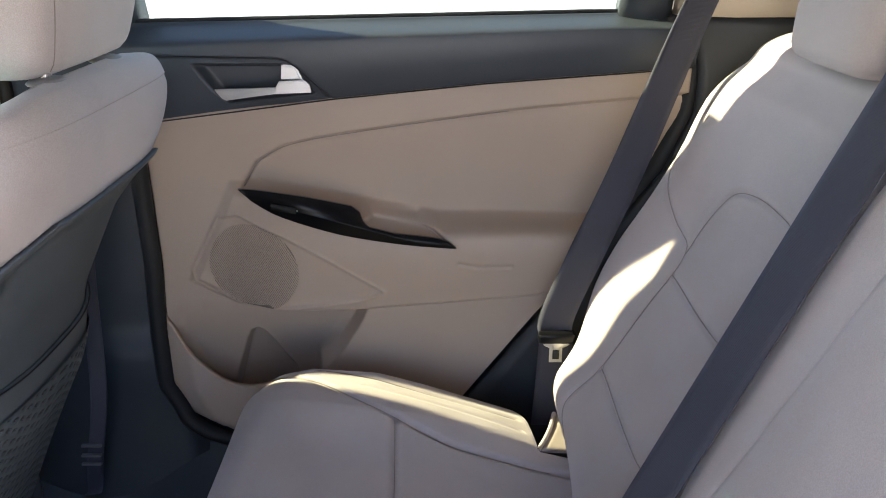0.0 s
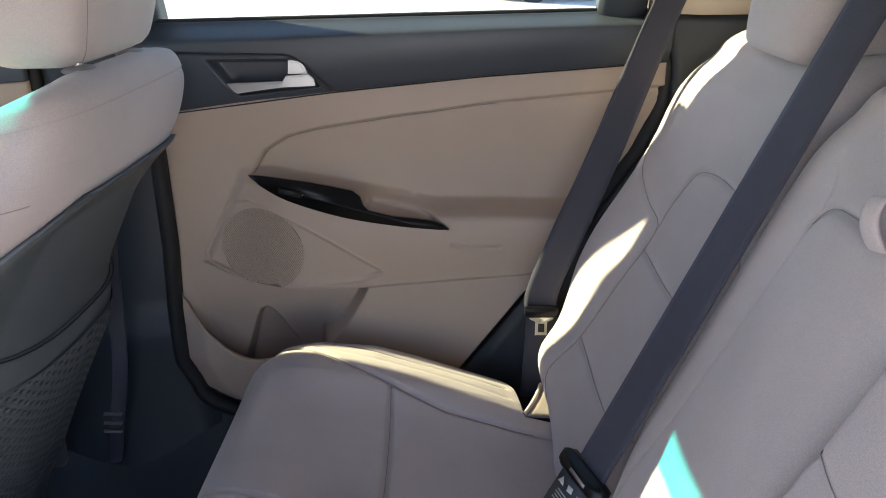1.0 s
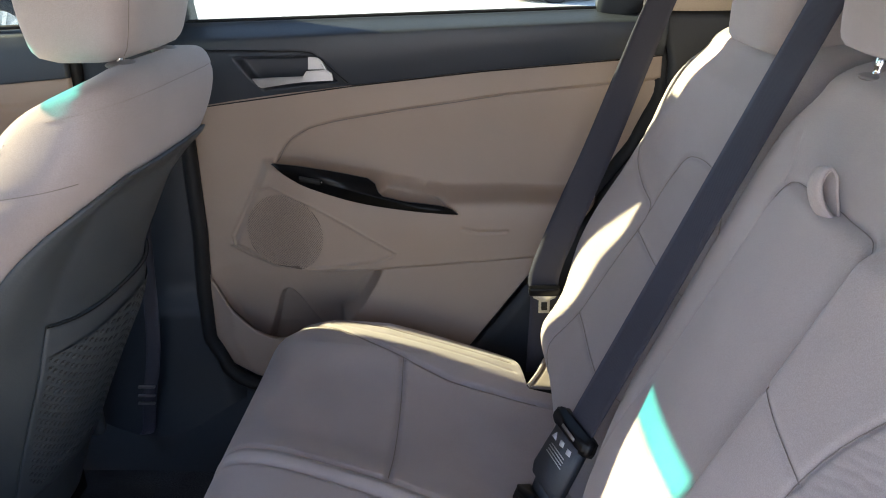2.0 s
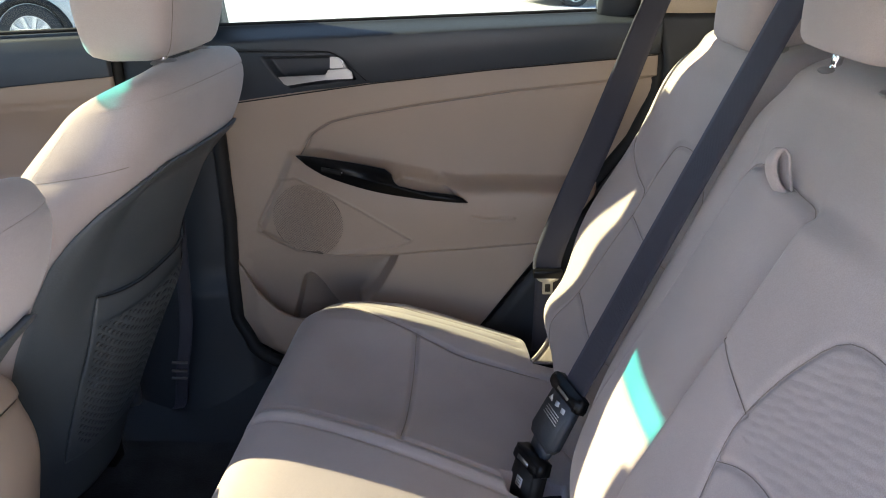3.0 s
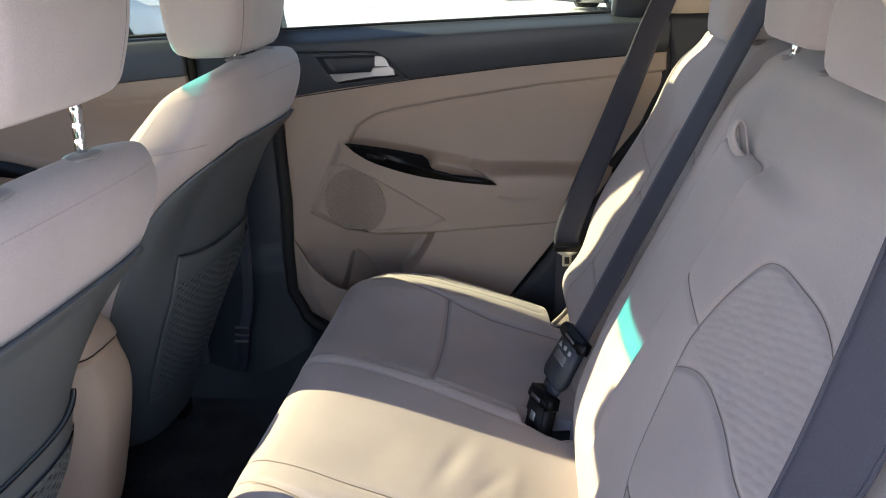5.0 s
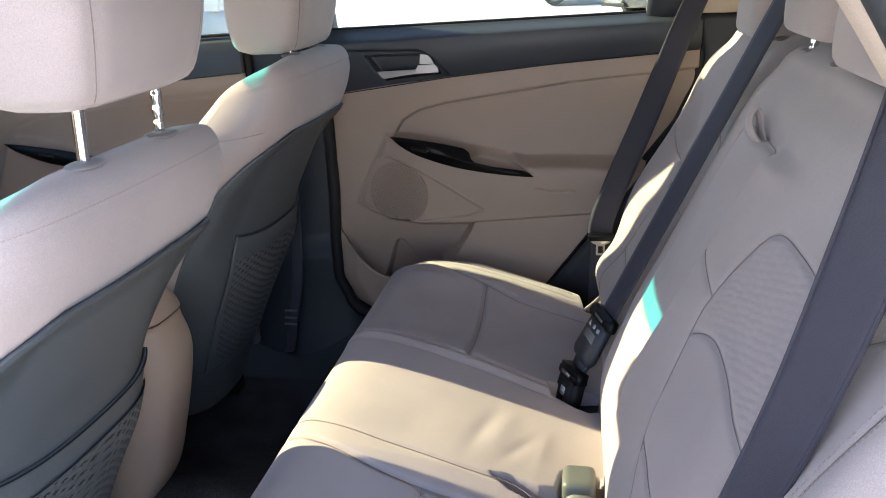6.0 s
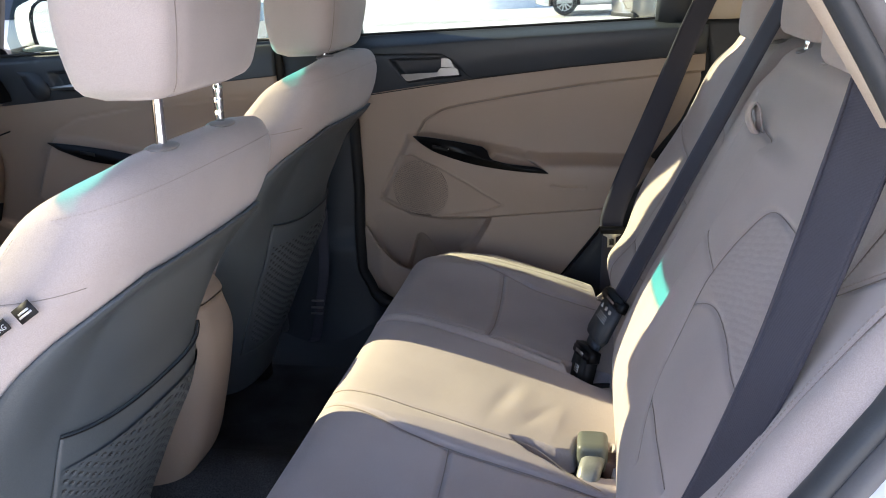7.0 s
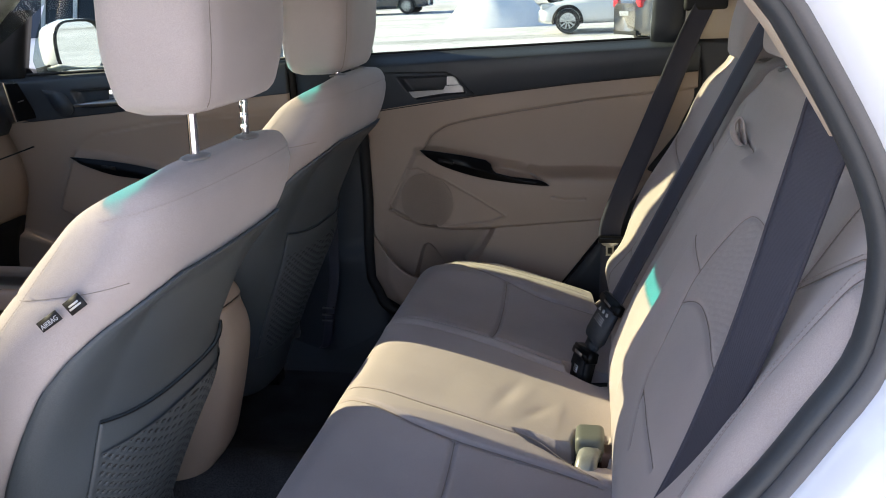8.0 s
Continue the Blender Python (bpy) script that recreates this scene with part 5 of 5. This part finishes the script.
buckle = thing("belt_buckle", "black belt buckle with a white square mark", "buckle", "belt buckles")
B0 = Vector((0.126, 0.592, 0.702))
bx = Vector((0.110, 0.582, 0.640)) - B0
AXB = bx.normalized()
SB = (Vector((0.45, -0.89, 0)) - AXB * Vector((0.45, -0.89, 0)).dot(AXB)).normalized()
OB = SB.cross(AXB)
if OB.x > 0:
    OB = -OB
part("body", prism([(-0.026, -0.004), (0.026, -0.004), (0.030, 0.06), (-0.030, 0.06)], oriented(B0 - OB * 0.008, SB, AXB, OB), 0.024, 0.004), BLACK, buckle)
part("head", prism([(-0.031, -0.020), (0.031, -0.020), (0.033, -0.002), (0.026, 0.003), (-0.026, 0.003), (-0.033, -0.002)], oriented(B0 - OB * 0.006, SB, AXB, OB), 0.024, 0.005), GLOSS, buckle)
part("metal_strip", prism([(-0.015, -0.011), (0.012, -0.011), (0.012, -0.005), (-0.015, -0.005)], oriented(B0 + OB * 0.018, SB, AXB, OB), 0.001), SATIN, buckle)
part("mark", prism([(-0.007, 0.016), (0.007, 0.016), (0.007, 0.030), (-0.007, 0.030)], oriented(B0 + OB * 0.0155, SB, AXB, OB), 0.0012), PRINT, buckle, "white square mark")
for b0 in (0.0185, 0.0222, 0.0259):
    part("mark_bar", prism([(-0.0045, b0), (0.0045, b0), (0.0045, b0 + 0.0016), (-0.0045, b0 + 0.0016)], oriented(B0 + OB * 0.0167, SB, AXB, OB), 0.0005), BUCKLE, buckle)

buckle2 = thing("belt_buckle", "grey-green belt buckle on a pale woven stalk", "buckle", "belt buckles")
C0 = Vector((0.141, 0.320, 0.678))
part("body", box(C0.x - 0.026, C0.x + 0.020, C0.y - 0.022, C0.y + 0.030, C0.z - 0.020, C0.z + 0.026, 0.012, 4), BUCKLE, buckle2, "grey-green buckle body")
STALK = mat("pale_grey_stalk", (0.24, 0.25, 0.23), 0.35, 0.2, 0.1, 300, 0.25, 40)
part("stalk", ribbon([C0 + Vector((0.000, -0.014, 0.004)), C0 + Vector((-0.006, -0.036, -0.002)), C0 + Vector((-0.010, -0.052, -0.018)), C0 + Vector((-0.012, -0.060, -0.050))], (1, 0, 0), 0.034, 0.010, 16), STALK, buckle2, "pale shiny stalk")
part("cuff", box(C0.x + 0.012, C0.x + 0.040, C0.y - 0.02, C0.y + 0.012, C0.z - 0.045, C0.z + 0.0, 0.006), mat("brown_cuff", (0.10, 0.055, 0.04), 0.7), buckle2, "brown cuff")

NEAR_LINE = np.array([(0.356, -0.078, 1.334), (0.341, -0.078, 1.257), (0.322, -0.078, 1.175), (0.297, -0.073, 1.070), (0.268, -0.065, 0.968), (0.240, -0.054, 0.88), (0.203, -0.038, 0.78), (0.165, -0.022, 0.68)])
NEAR_ACROSS = np.array([(0.72, -0.66, -0.05), (0.70, -0.68, -0.03), (0.66, -0.72, 0.0), (0.58, -0.78, 0.08), (0.48, -0.84, 0.16), (0.42, -0.86, 0.20), (0.36, -0.88, 0.22), (0.30, -0.90, 0.24)])
near = belt("seat_belt", NEAR_LINE, NEAR_ACROSS, "charcoal seat belt hanging beside the open door", 0.052)
for sg in (-1, 1):
    part("selvedge", ribbon(NEAR_LINE + NEAR_ACROSS / np.linalg.norm(NEAR_ACROSS, axis=1)[:, None] * 0.0242 * sg, NEAR_ACROSS, 0.003, 0.0022, 60), WEB, near, "thicker woven edge")

pb = thing("seat_belt", "front passenger belt anchored low beside the pillar", "seat belt", "front seat belts")
part("webbing", ribbon([(-0.535, 1.13, 1.15), (-0.545, 1.10, 0.85), (-0.548, 1.075, 0.68), (-0.572, 1.07, 0.56), (-0.60, 1.10, 0.47), (-0.64, 1.15, 0.425)], (1, 0.1, 0.1), 0.026, 0.0016, 40), WEB, pb, "charcoal woven webbing")
for zz in (0.592, 0.573, 0.556):
    part("stitch_bar", box(-0.586 - (0.592 - zz) * 0.15, -0.554 - (0.592 - zz) * 0.15, 1.060, 1.066, zz - 0.002, zz + 0.002, 0.0008), FLANGE, pb, "pale bar of stitching")
part("floor_bracket", box(-0.675, -0.625, 1.150, 1.186, 0.412, 0.424, 0.002), FLANGE, pb, "grey steel floor bracket")

# ---- near side: door opening with trim, seal and body ----
OPEN = spline([(-0.50, 1.50), (-0.2, 1.535), (0.06, 1.52), (0.18, 1.45), (0.261, 1.359), (0.287, 1.321), (0.328, 1.25), (0.349, 1.20), (0.356, 1.159), (0.350, 1.092), (0.321, 1.034), (0.266, 0.942), (0.16, 0.80), (0.02, 0.62), (-0.06, 0.50), (-0.12, 0.45), (-0.22, 0.42), (-0.48, 0.41)], 120)
TRIM = spline([(-0.50, 1.49), (-0.2, 1.525), (0.06, 1.505), (0.18, 1.44), (0.258, 1.359), (0.301, 1.298), (0.330, 1.252)], 60)
opening = thing("door_opening", "white car body round the open rear doorway with a dark rubber seal", "car body", kind="structure")


def along(profile, curve=OPEN):
    """Sweep a profile of (outward, y) points along the doorway's edge."""
    d = np.gradient(curve, axis=0)
    d /= np.linalg.norm(d, axis=1)[:, None]
    nrm = np.stack([-d[:, 1], d[:, 0]], -1)
    P = np.array([[(c[0] + n[0] * o, y, c[1] + n[1] * o) for o, y in profile] for c, n in zip(curve, nrm)])
    return grid(P)


part("seal", along([(0.012, -0.150), (0.002, -0.158), (-0.002, -0.170), (0.0, -0.182), (0.006, -0.189), (0.011, -0.188)]), SEAL, opening, "dark grey rubber seal")
part("inner_flange", along([(0.010, -0.187), (0.009, -0.193), (0.011, -0.201), (0.015, -0.206), (0.019, -0.206)]), FLANGE, opening, "slate inner flange")
part("painted_frame", along([(0.018, -0.205), (0.021, -0.214), (0.034, -0.232), (0.075, -0.255), (0.085, -0.262), (0.092, -0.270), (0.14, -0.29), (0.22, -0.300), (0.40, -0.295)]), WHITE, opening, "white painted door frame")
part("inner_lining", along([(0.012, -0.150), (0.05, -0.14), (0.12, -0.135), (0.22, -0.14)], OPEN[55:]), DARK, opening, "dark inner wall lining")
part("pillar_trim", along([(0.030, -0.150), (0.016, -0.150), (0.004, -0.140), (0.0, -0.125), (0.004, -0.110), (0.03, -0.095), (0.14, -0.09), (0.30, -0.09)], TRIM), PILLAR, opening, "beige plastic pillar trim")
tagged(part("sill_trim", box(-1.9, -0.05, -0.30, -0.20, 0.33, 0.415, 0.012), DARK), "dark plastic door sill on the near side", "trim", kind="structure")
nd = thing("front_door", "closed driver's door of the white car", "car door")
part("panel", box(-1.62, -0.56, -0.34, -0.21, 0.42, 1.22, 0.03), PANEL, nd)
part("pane", slab(np.array([[(x, -0.245 + 0.10 * (z - 1.22), z) for x in np.linspace(-1.45 + 0.8 * max(0, z - 1.28), -0.60, 6)] for z in np.linspace(1.21, 1.55, 5)]), (0, -0.004, 0)), PANE, nd).visible_shadow = False
part("centre_pillar", box(-0.60, -0.50, -0.30, -0.20, 0.40, 1.53, 0.02), DARK, nd)

# unseen door, added to keep near-front sky light off the rear seats
od = thing("rear_door", "open near rear door of the white car, swung outwards", "car door")
part("panel", prism([(0.0, -0.10), (0.30, -0.08), (0.55, 0.15), (0.88, 0.66), (0.90, 0.70), (0.0, 0.68)], oriented((-0.53, -0.33, 0.55), (-0.42, -0.91, 0), (0, 0, 1), (-0.91, 0.42, 0)), 0.11, 0.02), PANEL, od)
part("pane", prism([(0.03, 0.66), (0.86, 0.68), (0.70, 1.0), (0.05, 1.02)], oriented((-0.56, -0.33, 0.55), (-0.42, -0.91, 0), (0, 0, 1), (-0.91, 0.42, 0)), 0.004), PANE, od).visible_shadow = False
part("window_frame", tube([(-0.53, -0.36, 1.38), (-0.56, -0.40, 1.58), (-0.78, -0.88, 1.58), (-0.90, -1.12, 1.38)], 0.025, 8), BLACK, od)

TYRE = mat("tyre_rubber", (0.03, 0.03, 0.032), 0.8, 0, 0.4, 60, 0.2, 6)
ALLOY = mat("alloy_wheel", (0.55, 0.56, 0.58), 0.3, 0.8, 0, 60, 0.05, 6)
TINT = mat("tinted_car_window", (0.015, 0.02, 0.025), 0.08, 0, 0, 60, 0.05, 3)
LAMP_RED = mat("red_tail_lamp", (0.55, 0.02, 0.03), 0.2, 0, 0, 60, 0.05, 6)
LAMP_CLEAR = mat("clear_headlamp", (0.62, 0.64, 0.66), 0.12, 0.3, 0, 60, 0.05, 6)


def wheel(parent, x, y, r, side):
    th = np.linspace(0, 2 * np.pi, 36, endpoint=False)
    prof = [(0.66, 0.10), (0.72, 0.115), (0.90, 0.11), (0.985, 0.09), (1.0, 0.05), (1.0, -0.05), (0.985, -0.09), (0.90, -0.11), (0.66, -0.10)]
    P = np.array([[(x + r * k * math.cos(a), y + w, r + r * k * math.sin(a)) for a in th] for k, w in prof])
    t = part("tyre", grid(P, wrap_v=True), TYRE, parent)
    vs, fs = [], []
    n = 10
    for i in range(n):
        a = i / n * 2 * math.pi
        for k0, k1, h in ((0.10, 0.68, 0.055),):
            b = len(vs)
            for kk, hh in ((k0, h), (k1, h * 1.1)):
                for sg in (-1, 1):
                    for w in (0.095, 0.06):
                        vs.append((x + r * (kk * math.cos(a) - sg * hh * math.sin(a)), y + side * w, r + r * (kk * math.sin(a) + sg * hh * math.cos(a))))
            fs += [(b, b + 4, b + 6, b + 2), (b + 1, b + 3, b + 7, b + 5), (b, b + 1, b + 5, b + 4), (b + 2, b + 6, b + 7, b + 3)]
    ring = np.array([[(x + r * k * math.cos(a), y + side * w, r + r * k * math.sin(a)) for a in th] for k, w in ((0.62, 0.05), (0.64, 0.10), (0.70, 0.10), (0.70, 0.05))])
    part("rim", join((vs, fs), grid(ring, wrap_v=True)), ALLOY, t, smooth=False)
    hub = np.array([[(x + r * k * math.cos(a), y + side * w, r + r * k * math.sin(a)) for a in th] for k, w in ((0.66, 0.03), (0.02, 0.03))])
    part("brake_disc", grid(hub, wrap_v=True), TYRE, t)


# ---- the car's own outer skin ----
skin = thing("car_body", "white outer body of the car seen from inside its rear seat", "car body")
part("roof_skin", slab(np.array([[(x, y, roof_z(x, y) + 0.052) for y in np.linspace(CY - 0.66, CY + 0.585, 21)] for x in np.linspace(-1.10, 1.30, 24)]), (0, 0, 0.012)), WHITE, skin)
part("bonnet", slab(np.array([[(x, y, 1.06 - 0.10 * ((-1.98 - x) / 0.95) ** 1.6 - 0.06 * ((y - CY) / 0.72) ** 4) for y in np.linspace(CY - 0.76, CY + 0.76, 21)] for x in np.linspace(-2.92, -1.98, 16)]), (0, 0, -0.02)), WHITE, skin)
part("front_bumper", box(-3.02, -2.88, CY - 0.86, CY + 0.86, 0.30, 0.93, 0.06, 3), WHITE, skin)
for y0, y1 in ((1.262, 1.30), (-0.36, -0.325)):
    part("front_wing", box(-2.92, -1.66, y0, y1, 0.62, 1.02, 0.015), WHITE, skin)
part("door_skin", box(-1.64, -0.62, 1.262, 1.30, 0.34, 1.20, 0.015), WHITE, skin)
part("door_skin", box(-0.61, 0.36, 1.262, 1.30, 0.34, 1.20, 0.015), WHITE, skin)
part("rear_wing", box(0.37, 1.32, 1.255, 1.30, 0.62, 1.24, 0.015), WHITE, skin)
part("tailgate", box(1.29, 1.36, CY - 0.80, CY + 0.80, 0.36, 1.20, 0.02), WHITE, skin)
part("underbody", box(-2.9, 1.3, CY - 0.74, CY + 0.74, 0.22, 0.335, 0.02), BLACK, skin)
for wx in (-2.25, 0.82):
    for wy, sg in ((CY - 0.76, -1), (CY + 0.76, 1)):
        wheel(skin, wx, wy, 0.345, sg)

# ---- outside ----
def ground_z(x, y):
    return 0.012 * min(max(0.0, y), 20.0) + 0.035 * min(max(0.0, y - 20.0), 25.0) - 0.05 * min(max(0.0, x - 0.8), 8.0) * (1 if y > 5 else max(0.0, y) / 5)


gx = np.concatenate([-np.geomspace(6, 400, 24)[::-1], np.linspace(-5, 5, 21), np.geomspace(6, 400, 24)])
gy = np.concatenate([-np.geomspace(6, 300, 12)[::-1], np.linspace(-5, 5, 11), np.linspace(6, 46, 60), np.geomspace(48, 500, 12)])
GROUND = mat("packed_snow", (0.72, 0.72, 0.735), 0.75, 0, 0.4, 3.0, 0.16, 0.35, spec=0.2)


def trodden(m):
    """Long dirty streaks where wheels have packed the snow."""
    n, l, p = links_of(m)
    co, mp, t, rp = n.new("ShaderNodeTexCoord"), n.new("ShaderNodeMapping"), n.new("ShaderNodeTexNoise"), n.new("ShaderNodeMapRange")
    mp.inputs["Scale"].default_value = (0.05, 0.75, 1.0)
    t.inputs["Scale"].default_value, t.inputs["Detail"].default_value = 1.0, 8
    rp.inputs["From Min"].default_value, rp.inputs["From Max"].default_value = 0.46, 0.62
    rp.inputs["To Min"].default_value, rp.inputs["To Max"].default_value = 1.0, 0.70
    mix = n.new("ShaderNodeVectorMath")
    mix.operation = "SCALE"
    l.new(co.outputs["Object"], mp.inputs["Vector"])
    l.new(mp.outputs[0], t.inputs["Vector"])
    l.new(t.outputs["Fac"], rp.inputs["Value"])
    l.new(p.inputs["Base Color"].links[0].from_socket, mix.inputs[0])
    l.new(rp.outputs[0], mix.inputs["Scale"])
    l.new(mix.outputs[0], p.inputs["Base Color"])
    return m


trodden(GROUND)
tagged(part("ground", grid(np.array([[(x, y, ground_z(x, y) + (0.03 * noise.noise((x * 0.5, y * 0.5, 0)) if abs(x) > 3 or abs(y) > 3 else 0)) for y in gy] for x in gx])), GROUND), "snow-covered parking lot with packed tyre tracks", "ground", kind="structure")

def parked_car(x, y, yaw, paint, label, length=4.4, width=1.78, height=1.5, wheel_r=0.32, nose=1.0, z=None):
    """A parked car that looks along its own +x; wheels, glass, lamps and plate are parts."""
    car = thing("parked_car", label, "car", "parked cars")
    L, w, h = length / 2, width / 2, height
    st = np.linspace(-1, 1, 40)
    rows = []
    for s in st:
        end = 1 - abs(s) ** 8
        top = np.interp(s, [-1, -0.9, -0.35, 0.35, 0.8, 1], [0.60 * h, 0.66 * h, 0.64 * h, 0.62 * h, 0.52 * h * nose, 0.42 * h * nose])
        hw = w * (0.78 + 0.22 * max(0.0, end) ** 0.5)
        low = 0.22 + 0.06 * abs(s) ** 6
        bend = 1 - 0.20 * max(0.0, (abs(s) - 0.88) / 0.12) ** 2
        hw *= bend
        ring = []
        for a in np.linspace(0, 2 * np.pi, 32, endpoint=False):
            c = np.sign(math.cos(a)) * abs(math.cos(a)) ** 0.35
            q = np.sign(math.sin(a)) * abs(math.sin(a)) ** 0.45
            ring.append((s * L, hw * c, (low + top) / 2 + (top - low) / 2 * q * bend))
        rows.append(ring)
    v, f = grid(np.array(rows), wrap_v=True)
    part("body", ([tuple(p) for p in v], [tuple(q) for q in f] + [tuple(range(32))[::-1], tuple(range(len(v) - 32, len(v)))]), paint, car)
    def cabin(z0, z1, grow):
        rr = []
        for k in np.linspace(0, 1, 8):
            zz = z0 + (z1 - z0) * k
            t = (zz - 0.6 * h) / (0.4 * h)
            x0, x1 = -0.90 + 0.20 * t, 0.42 - 0.30 * t
            hw = w * (0.95 - 0.22 * t) + grow
            ring = []
            for a in np.linspace(0, 2 * np.pi, 32, endpoint=False):
                c = np.sign(math.cos(a)) * abs(math.cos(a)) ** 0.3
                q = np.sign(math.sin(a)) * abs(math.sin(a)) ** 0.3
                ring.append((L * ((x0 + x1) / 2 + (x1 - x0) / 2 * c), hw * q, zz))
            rr.append(ring)
        v, f = grid(np.array(rr), wrap_v=True)
        return [tuple(p) for p in v], [tuple(q) for q in f] + [tuple(range(len(v) - 32, len(v)))]
    part("window_band", cabin(0.56 * h, 0.94 * h, 0.0), TINT, car, "dark tinted windows")
    part("roof", cabin(0.93 * h, 1.0 * h, 0.012), paint, car)
    for px in (-0.40, -0.02, 0.14):
        for sg in (-1, 1):
            part("pillar", tube([(L * px, sg * w * 0.96, 0.6 * h), (L * (px + 0.01), sg * w * 0.86, 0.8 * h), (L * (px + 0.02), sg * w * 0.74, 0.95 * h)], 0.03, 6), paint, car)
    for px in (-0.60, 0.63):
        for sg in (-1, 1):
            arch = tube([(L * px + (wheel_r + 0.05) * math.cos(a), sg * (w - 0.02), wheel_r + (wheel_r + 0.05) * math.sin(a)) for a in np.linspace(-0.2, math.pi + 0.2, 20)], 0.05, 8)
            part("wheel_arch", arch, BLACK, car)
            wheel(car, L * px, sg * (w - 0.08), wheel_r, sg)
    for sg in (-1, 1):
        part("headlamp", box(L * 0.80, L * 0.955, sg * w * 0.58, sg * w * 0.93, 0.41 * h * nose, 0.50 * h * nose, 0.03, 3), LAMP_CLEAR, car)
        part("tail_lamp", box(-L * 0.985, -L * 0.90, sg * w * 0.52, sg * w * 0.80, 0.50 * h, 0.61 * h, 0.05, 3), LAMP_RED, car)
    part("front_grille", box(L * 0.96, L * 0.995, -w * 0.5, w * 0.5, 0.30, 0.42, 0.02), BLACK, car)
    part("rear_plate", box(-L * 1.006, -L * 0.99, -0.24, 0.24, 0.40 * h, 0.46 * h, 0.006), ALLOY, car, "plain pale plate")
    part("rear_bumper", box(-L * 1.0, -L * 0.94, -w * 0.66, w * 0.66, 0.28, 0.38, 0.03, 3), BLACK, car)
    car.matrix_world = pose(x, y, ground_z(x, y) if z is None else z, 0, 0, yaw)
    return car


PAINTS = {n: mat(n + "_car_paint", c, 0.25, 0, 0, 60, 0.04, 1.0, coat=0.6) for n, c in (("snow_white", (0.78, 0.79, 0.80)), ("taupe", (0.24, 0.22, 0.20)), ("graphite", (0.05, 0.055, 0.065)), ("red", (0.40, 0.02, 0.03)), ("silver", (0.42, 0.44, 0.46)))}
parked_car(0.55, 22.0, 180, PAINTS["snow_white"], "white hatchback parked on packed snow", 4.35, 1.75, 1.48, 0.32, 1.05)
parked_car(2.75, 18.4, 22, PAINTS["taupe"], "taupe minivan with red tail lamps parked on snow", 4.7, 1.85, 1.70, 0.34, 1.1)
parked_car(3.4, 25.5, 170, PAINTS["graphite"], "dark grey car parked behind others on snow", 4.5, 1.8, 1.5)
parked_car(-10.2, 36.0, 0, PAINTS["graphite"], "dark grey van parked far across the lot", 5.0, 1.9, 1.9, 0.34)
parked_car(-3.6, 38.0, 10, PAINTS["graphite"], "dark grey car far across the snowy lot", 4.6, 1.8, 1.5)
parked_car(-14.6, 26.0, 185, PAINTS["red"], "red car parked across the snowy lot", 4.4, 1.8, 1.5)
parked_car(-7.15, 9.55, 8, PAINTS["silver"], "silver pickup-sized car parked close by on snow", 5.4, 1.95, 1.85, 0.39, 1.15)

# low building and snow bank beyond the lot
SIDING = ribbed(mat("dark_green_siding", (0.035, 0.06, 0.06), 0.6, 0, 0.1, 20, 0.15, 0.3), "X", 2.0, 0.5, 0.05)
bld = thing("low_building", "long low dark green building beyond the snowy lot", "building")
part("wall", box(-120, -20, 62, 82, 0.5, 7.0, 0.1), SIDING, bld)
part("roof", box(-121, -19, 61, 83, 7.0, 7.6, 0.1), SNOW, bld, "snow-covered flat roof")
for i in range(14):
    part("window", box(-112 + i * 6.4, -109 + i * 6.4, 61.9, 62.05, 2.2, 4.2, 0.05), TINT, bld)
bank = thing("snow_bank", "ploughed snow bank along the lot's edge", "snow", kind="stuff")
part("heap", grid(np.array([[(x, 46 + 3 * s, 0.9 + 1.5 * math.sin(math.pi * s) * (0.7 + 0.5 * noise.noise((x * 0.15, s * 2, 3)))) for s in np.linspace(0, 1, 10)] for x in np.linspace(-90, 90, 160)])), SNOW, bank)
pile = thing("snow_pile", "heap of ploughed snow between the parked cars", "snow", kind="stuff")
part("heap", grid(np.array([[(-3.3 + 1.9 * r * math.cos(a), 25.6 + 1.3 * r * math.sin(a), ground_z(-3.3, 25.6) - 0.1 + 1.9 * (1 - r**1.6) * (0.85 + 0.3 * noise.noise((2 * r * math.cos(a), 2 * r * math.sin(a), 7)))) for a in np.linspace(0, 2 * np.pi, 48, endpoint=False)] for r in np.linspace(0.01, 1.0, 16)]), wrap_v=True), SNOW, pile)
